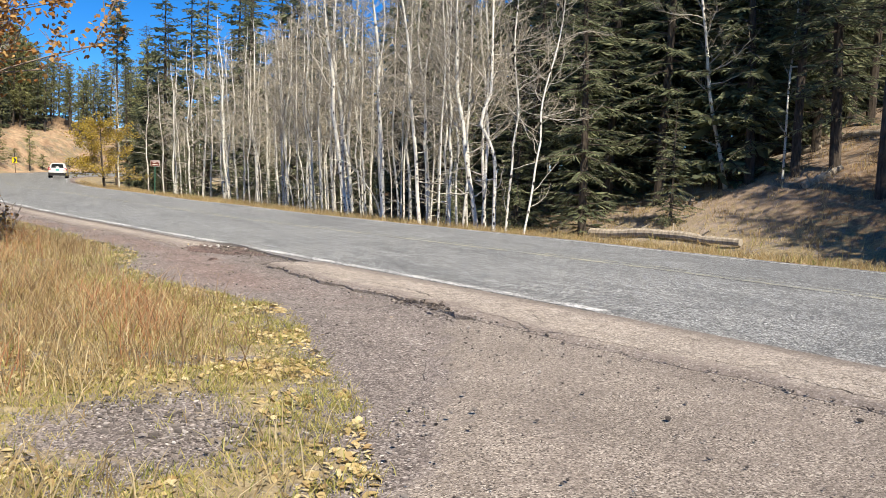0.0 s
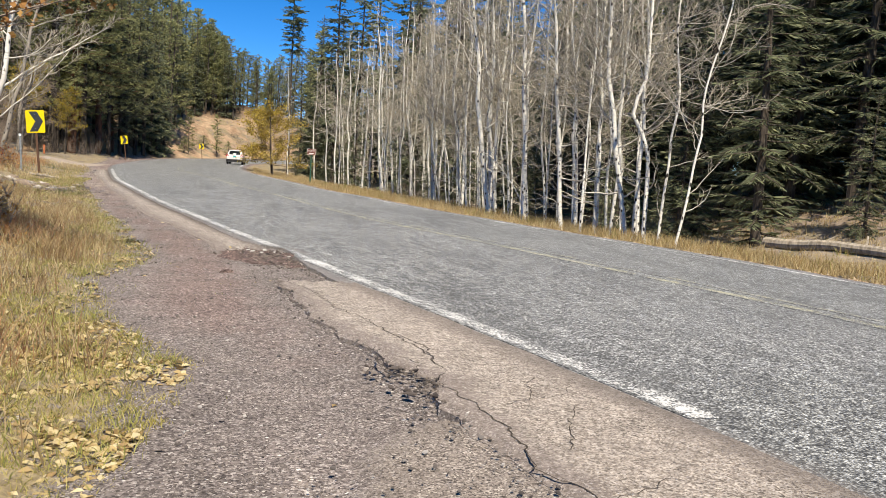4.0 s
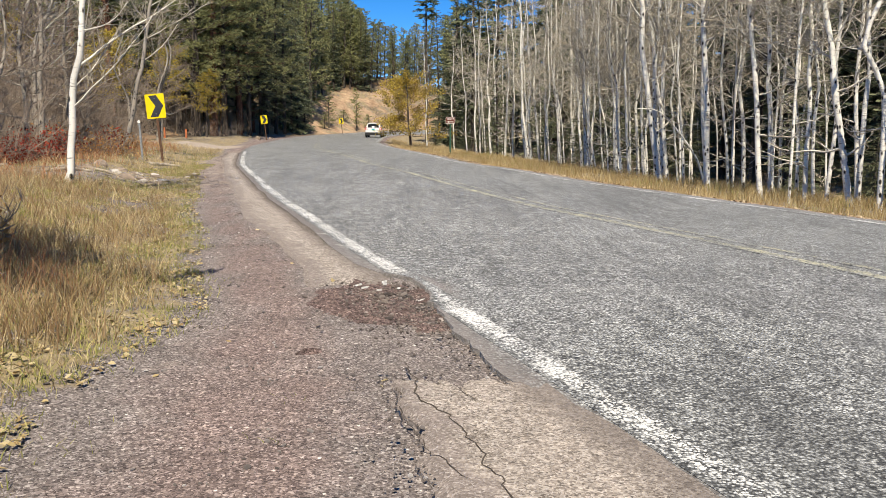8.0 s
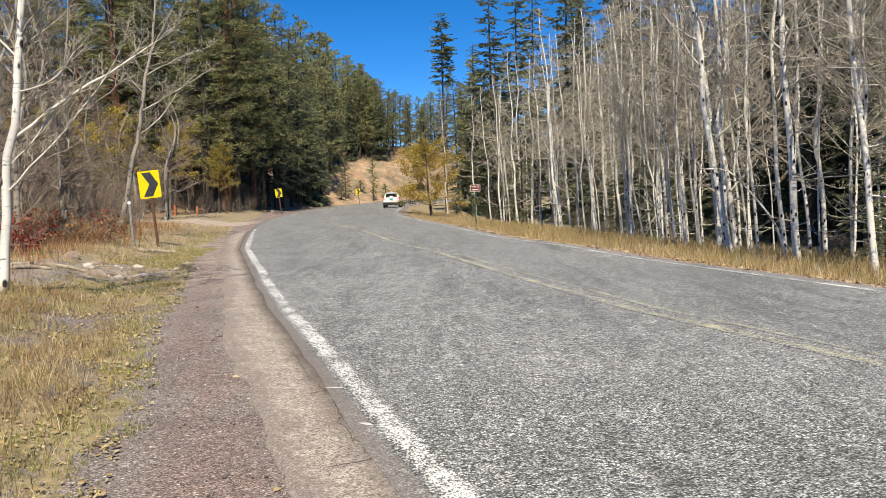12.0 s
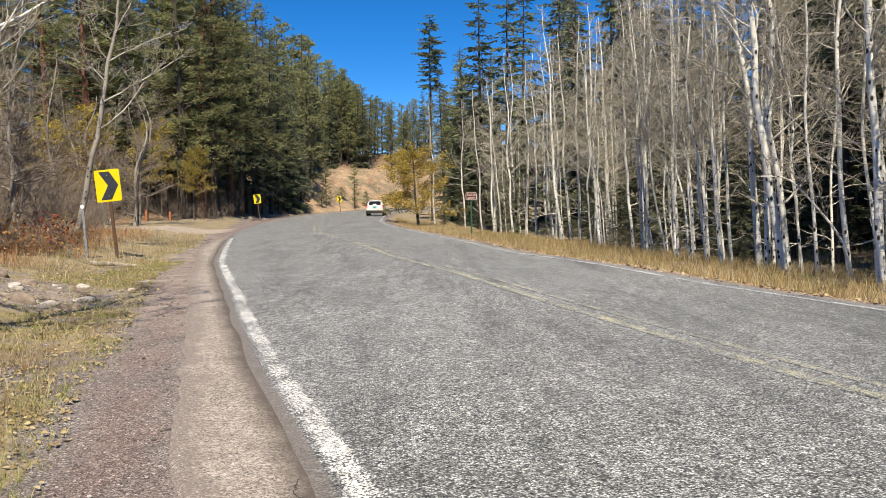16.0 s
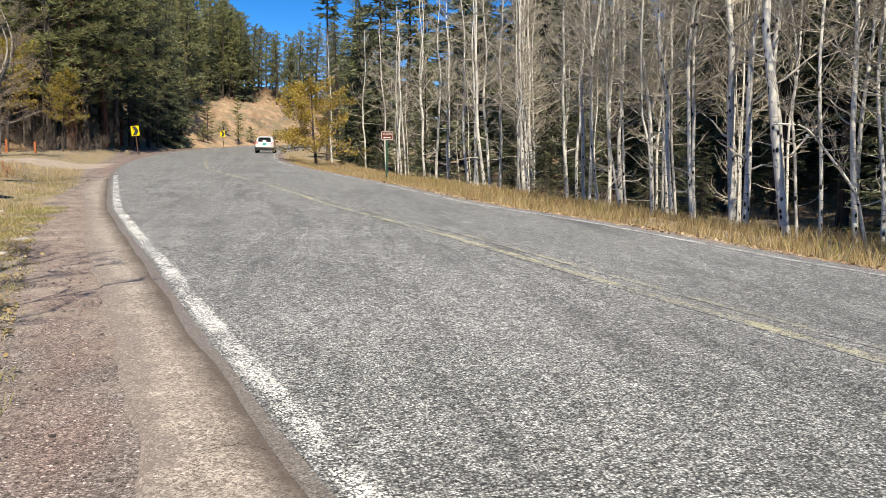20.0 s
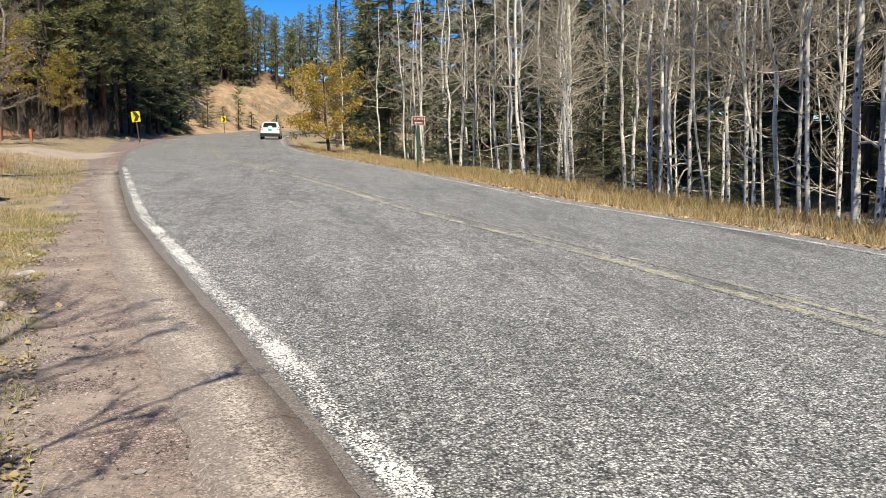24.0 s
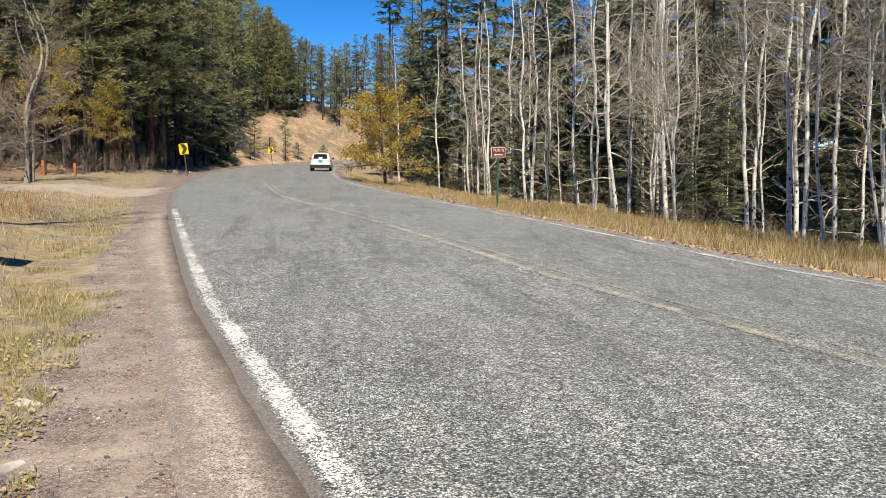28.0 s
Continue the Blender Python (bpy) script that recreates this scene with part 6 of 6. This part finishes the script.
# ---------------------------------------------------------------- rocks, logs
for k, (x, y, sx, sy, sz, lab) in enumerate(((-4.15, 27.2, 0.42, 0.3, 0.26, "brown weathered boulder in the grass"), (-4.85, 26.9, 0.3, 0.26, 0.2, "brown weathered boulder in the grass"),
                                           (-5.3, 29.2, 0.3, 0.25, 0.22, "pale boulder below the thicket"), (-4.75, 29.1, 0.22, 0.18, 0.15, "pale rounded stone in dry grass"), (-3.6, 27.1, 0.19, 0.16, 0.13, "pale stone beside the gravel"),
                                           (-3.7, 28.3, 0.3, 0.15, 0.11, "flat pale stone beside the gravel"), (-4.3, 29.5, 0.16, 0.14, 0.12, "pale stone in dry grass"), (-3.85, 32.1, 0.2, 0.12, 0.06, "flat white stone on the gravel"),
                                           (-3.0, 28.9, 0.14, 0.1, 0.05, "small pale stone on the gravel"), (-3.62, 31.05, 0.14, 0.09, 0.06, "white rounded stone on the shoulder"), (-11.6, 90.5, 0.9, 0.7, 0.9, "grey boulder at the foot of the hill"),
                                           (-10.9, 96.0, 0.5, 0.4, 0.4, "grey boulder at the foot of the hill"), (-1.6, 20.3, 0.1, 0.07, 0.05, "small grey stone on gravel"))):
    rock("rock", x, y, sx * 0.72, sy * 0.72, sz * 0.6, k * 47, lab, k * 3.7 + 1, M_PALEROCK if "white" in lab or "flat" in lab else None, 0.35)
for k in range(20):
    rg = random.Random(900 + k)
    size = rg.uniform(0.05, 0.13)
    rock("rock", rg.uniform(-5.4, -3.3), rg.uniform(26.2, 30.2), size * 1.3, size, size * 0.6, k * 31, "small pale stone among dry grass and rocks" if k % 2 else "small brown stone among dry grass", 80 + k, M_PALEROCK if k % 2 else None, 0.3)
rock("asphalt_clod", 0.93, 13.7, 0.085, 0.045, 0.03, 10, "dark flat clod of broken asphalt on gravel", 50, M_CRUMBLE)
for k, (x, y, s) in enumerate(((1.2, 7.75, 0.025), (1.35, 7.8, 0.02), (1.28, 7.9, 0.02), (1.75, 9.9, 0.03), (0.35, 9.3, 0.03))):
    rock("asphalt_clod", x, y, s * 1.3, s, s * 0.7, k * 70, "small dark clod of broken asphalt", 60 + k, M_STONE)


def fallen_log(x0, y0, x1, y1, r, label, lift=0.0):
    g = Geo()
    n = 12
    rg = random.Random(int(x0 * 10))
    pts = [Vector((x0 + (x1 - x0) * k / n, y0 + (y1 - y0) * k / n, 0)) for k in range(n + 1)]
    za, zb = float(terrain(x0, y0)), float(terrain(x1, y1))
    for k, p in enumerate(pts):
        p.z = max(za + (zb - za) * k / n, float(terrain(p.x, p.y))) + r * 0.7 + lift + rg.uniform(-0.01, 0.01)
    g.tube(pts, [r * (1 - 0.35 * k / n) * rg.uniform(0.93, 1.07) for k in range(n + 1)], 10)
    for k in range(3):
        p, d = on_path(pts, rg.uniform(0.2, 0.9))
        g.tube(wander(p, any_way(rg, 0.1, 1), r * 3, 2, 0.2, rg), [r * 0.25, r * 0.18, r * 0.1], 5)
    return tagged(part("fallen_log", g, M_LOG, None), label, "log", "fallen logs")


fallen_log(18.4, 31.6, 19.8, 25.0, 0.19, "long weathered fallen log lying in the ditch", 0.05)
fallen_log(25.0, 33.0, 27.5, 29.0, 0.14, "grey fallen log on the wooded slope")
fallen_log(24.0, 26.5, 25.2, 25.9, 0.16, "short cut log on the wooded slope")
fallen_log(27.5, 30.0, 31.5, 24.5, 0.13, "grey fallen log on the wooded slope")
fallen_log(-5.3, 26.7, -4.1, 27.3, 0.035, "dark rotten branch among rocks")
fallen_log(-6.2, 25.6, -4.6, 26.6, 0.04, "dead branch on the ground")
fallen_log(-5.7, 34.3, -4.9, 34.8, 0.05, "dead branch lying by the sign")
fallen_log(-9.0, 26.0, -6.4, 27.0, 0.05, "dead branch under the thicket")


# ---------------------------------------------------------------- signs and posts
def slab(points, thick):
    """A flat plate in the x-z plane, front towards -y."""
    g = Geo()
    n = len(points)
    g.v = [(x, 0.0, z) for x, z in points] + [(x, thick, z) for x, z in points]
    g.f = [tuple(range(n)), tuple(range(2 * n - 1, n - 1, -1))] + [(i, i + n, (i + 1) % n + n, (i + 1) % n) for i in range(n)]
    return g


def rounded(w, h, r, n=5):
    pts = []
    for cx, cz, a in ((w / 2 - r, h / 2 - r, 0), (-w / 2 + r, h / 2 - r, 90), (-w / 2 + r, -h / 2 + r, 180), (w / 2 - r, -h / 2 + r, 270)):
        pts += [(cx + r * math.cos(radians(a + 90 * k / n)), cz + r * math.sin(radians(a + 90 * k / n))) for k in range(n + 1)]
    return pts


def moved(g, x=0.0, y=0.0, z=0.0):
    g.v = [(a + x, b + y, c + z) for a, b, c in g.v]
    return g


def channel_post(h, w=0.06, d=0.03):
    g = Geo()
    g.box(-w / 2, 0, -0.4, w / 2, 0.006, h)
    g.box(-w / 2, 0.006, -0.4, -w / 2 + 0.008, d, h)
    g.box(w / 2 - 0.008, 0.006, -0.4, w / 2, d, h)
    return g


def chevron_sign(x, y, turn, side, tall, label):
    top = root("chevron_sign", label, "road sign", "yellow chevron signs along the bend")
    part("post", channel_post(tall - 0.1, 0.075), M_POST, top, "rusty brown steel post")
    w, h = 0.61, 0.76
    zc = tall - h / 2
    panel = part("panel", moved(slab(rounded(w, h, 0.035), 0.004), 0, -0.012, zc), M_SIGNYELLOW, top, "yellow reflective panel")
    arrow = [(-0.2, h / 2 - 0.045), (0.06, h / 2 - 0.045), (0.255, 0.0), (0.06, -h / 2 + 0.045), (-0.2, -h / 2 + 0.045), (0.0, 0.0)]
    part("arrow", moved(slab(arrow, 0.002), 0, -0.0155, zc), M_SIGNBLACK, panel, "black chevron arrow")
    for z in (0.24, -0.24):
        bolt = Geo()
        bolt.tube([(0, -0.024, zc + z), (0, -0.012, zc + z)], [0.008, 0.008], 8)
        part("bolt", bolt, M_STEEL, panel)
    top.matrix_basis = place(x, y, 0, turn, 1.0, 0, side)
    return top


chevron_sign(-5.98, 37.0, -6, -5, 2.12, "yellow chevron sign leaning on a rusty post")
chevron_sign(-10.35, 89.0, -4, -6, 2.25, "yellow chevron sign on a leaning post by the hill")
chevron_sign(-6.05, 132.5, 4, -5, 2.15, "small yellow chevron sign below the earth bank")

delin = root("delineator_post", "grey steel marker post with a round white reflector", "marker post")
part("post", channel_post(1.2, 0.055), M_GALV, delin)
disc = Geo()
disc.tube([(0, -0.012, 1.14), (0, -0.002, 1.14)], [0.045, 0.045], 20)
part("reflector", disc, M_REFLECT, delin, "round white reflector")
delin.matrix_basis = place(-6.2, 35.6, 0, -5, 1.0, 0, -3)

stub = root("marker_stake", "short weathered orange marker stake", "marker post")
g = Geo()
g.box(-0.06, -0.06, -0.2, 0.06, 0.06, 0.75)
part("stake", g, M_ORANGE, stub)
stub.matrix_basis = place(-13.9, 73.5)
copy_thing(stub, place(-15.6, 74.0, 0, 20))

brown = root("direction_sign", "brown direction sign with white letters on a green post", "road sign")
part("post", channel_post(2.0, 0.07), M_GREENPOST, brown, "green steel post")
board = part("panel", moved(slab(rounded(0.52, 0.36, 0.03), 0.005), 0, -0.012, 1.92), M_BROWN, brown, "brown panel")
rim = Geo()
outer, inner = rounded(0.505, 0.345, 0.027), rounded(0.475, 0.315, 0.02)
n = len(outer)
rim.v = [(a, -0.0145, b + 1.92) for a, b in outer] + [(a, -0.0145, b + 1.92) for a, b in inner]
rim.f = [(i, (i + 1) % n, (i + 1) % n + n, i + n) for i in range(n)]
part("border", rim, M_SIGNWHITE, board, "white border line")
part("arrow", moved(slab([(-0.17, 0.0), (-0.09, 0.045), (-0.09, 0.016), (0.16, 0.016), (0.16, -0.016), (-0.09, -0.016), (-0.09, -0.045)], 0.002), 0, -0.0155, 1.835), M_SIGNWHITE, board, "white arrow")
font = bpy.data.curves.new("lettering", "FONT")
font.body, font.size, font.align_x, font.align_y, font.extrude = "YURTS", 0.135, "CENTER", "CENTER", 0.001
font.materials.append(M_SIGNWHITE)
letters = new("lettering", font)
letters.parent = board
letters.matrix_basis = pose(0, -0.0155, 1.985, 90)
brown.matrix_basis = place(4.4, 56.2, -0.1, 2)


# ---------------------------------------------------------------- white car on the bend
def build_car():
    car = root("car", "white compact crossover car driving away on the road", "car")
    # stations from tail to nose: y, half width at sill, at belt, at roof, sill, belt, roof heights
    st = ((-2.05, 0.74, 0.76, 0.55, 0.42, 0.98, 1.02), (-1.98, 0.84, 0.86, 0.60, 0.32, 1.0, 1.15), (-1.8, 0.87, 0.88, 0.60, 0.28, 1.02, 1.44), (-1.45, 0.88, 0.885, 0.61, 0.25, 1.02, 1.53),
          (-0.7, 0.88, 0.88, 0.62, 0.24, 1.0, 1.57), (0.1, 0.88, 0.88, 0.61, 0.24, 0.98, 1.55), (0.6, 0.88, 0.87, 0.58, 0.24, 0.97, 1.38), (1.1, 0.88, 0.86, 0.62, 0.25, 0.97, 1.04),
          (1.6, 0.87, 0.82, 0.6, 0.27, 0.9, 0.97), (1.95, 0.8, 0.74, 0.5, 0.32, 0.76, 0.82), (2.08, 0.66, 0.6, 0.42, 0.4, 0.62, 0.66))
    body = Geo()
    ring = []
    for y, a, b, c, z0, z1, z2 in st:
        half = [(a * 0.9, z0), (a, z0 + 0.12), (a * 1.005, (z0 + z1) / 2), (b, z1 - 0.05), (b * 0.975, z1), (c * 1.05, z2 - 0.05), (c * 0.85, z2), (0, z2 + 0.015)]
        pts = half + [(-x, z) for x, z in reversed(half[:-1])]
        ring.append(len(body.v))
        body.v += [(x, y, z) for x, z in pts]
    m = 15
    for p, q in zip(ring, ring[1:]):
        body.f += [(p + i, q + i, q + (i + 1) % m, p + (i + 1) % m) for i in range(m)]
    body.f += [tuple(ring[0] + i for i in range(m)), tuple(ring[-1] + i for i in reversed(range(m)))]
    part("body", body, M_CARPAINT, car, "glossy white body", True)
    glass = Geo()
    glass.poly((-0.6, -2.035, 1.06), (0.6, -2.035, 1.06), (0.55, -1.835, 1.42), (-0.55, -1.835, 1.42))
    part("rear_window", glass, M_CARGLASS, car, "dark rear window")
    for s in (-1, 1):
        w = Geo()
        w.poly((s * 0.892, -1.5, 1.03), (s * 0.885, 0.85, 0.995), (s * 0.70, 0.45, 1.4), (s * 0.66, -0.4, 1.5), (s * 0.665, -1.3, 1.44))
        part("side_window", w, M_CARGLASS, car, "dark side window")
        lamp = Geo()
        lamp.box(s * 0.88 - 0.02 if s > 0 else -0.9, -2.0, 0.86, s * 0.88 + 0.02 if s > 0 else -0.86, -1.72, 1.0)
        lamp.poly((s * 0.87, -2.06, 0.86), (s * 0.60, -2.075, 0.86), (s * 0.62, -2.065, 0.99), (s * 0.75, -2.0, 1.12), (s * 0.85, -1.97, 1.02))
        part("tail_lamp", lamp, M_TAIL, car, "red tail lamp")
        mir = Geo()
        mir.box(s * 0.9 if s > 0 else -1.08, 0.55, 0.98, 1.08 if s > 0 else -0.9, 0.66, 1.14)
        part("mirror", mir, M_BLACKPLASTIC, car, "black door mirror")
        for y in (-1.28, 1.25):
            tyre = Geo()
            tyre.tube([(s * 0.70, y, 0.33), (s * 0.72, y, 0.33), (s * 0.87, y, 0.33), (s * 0.89, y, 0.33)], [0.30, 0.33, 0.33, 0.29], 24)
            wheel = part("wheel", tyre, M_TYRE, car, "black tyre")
            hub = Geo()
            hub.tube([(s * 0.885, y, 0.33), (s * 0.9, y, 0.33)], [0.215, 0.19], 16)
            part("rim", hub, M_STEEL, wheel, "silver alloy rim")
    bump = Geo()
    bump.box(-0.86, -2.09, 0.3, 0.86, -1.85, 0.56)
    part("bumper", bump, M_BLACKPLASTIC, car, "black lower bumper")
    plate = Geo()
    plate.box(-0.16, -2.085, 0.78, 0.16, -2.07, 0.93)
    part("number_plate", plate, M_PLATE, car, "turquoise number plate")
    sp = Geo()
    sp.box(-0.52, -1.98, 1.47, 0.52, -1.72, 1.51)
    part("spoiler", sp, M_CARPAINT, car)
    strip = Geo()
    strip.box(-0.3, -2.09, 0.95, 0.3, -2.07, 0.975)
    part("trim_strip", strip, M_STEEL, car)
    return car


car = build_car()
car.matrix_basis = pose(-0.75, 103.0, float(road_z(103.0)) + 0.005, 0, 0, -4)
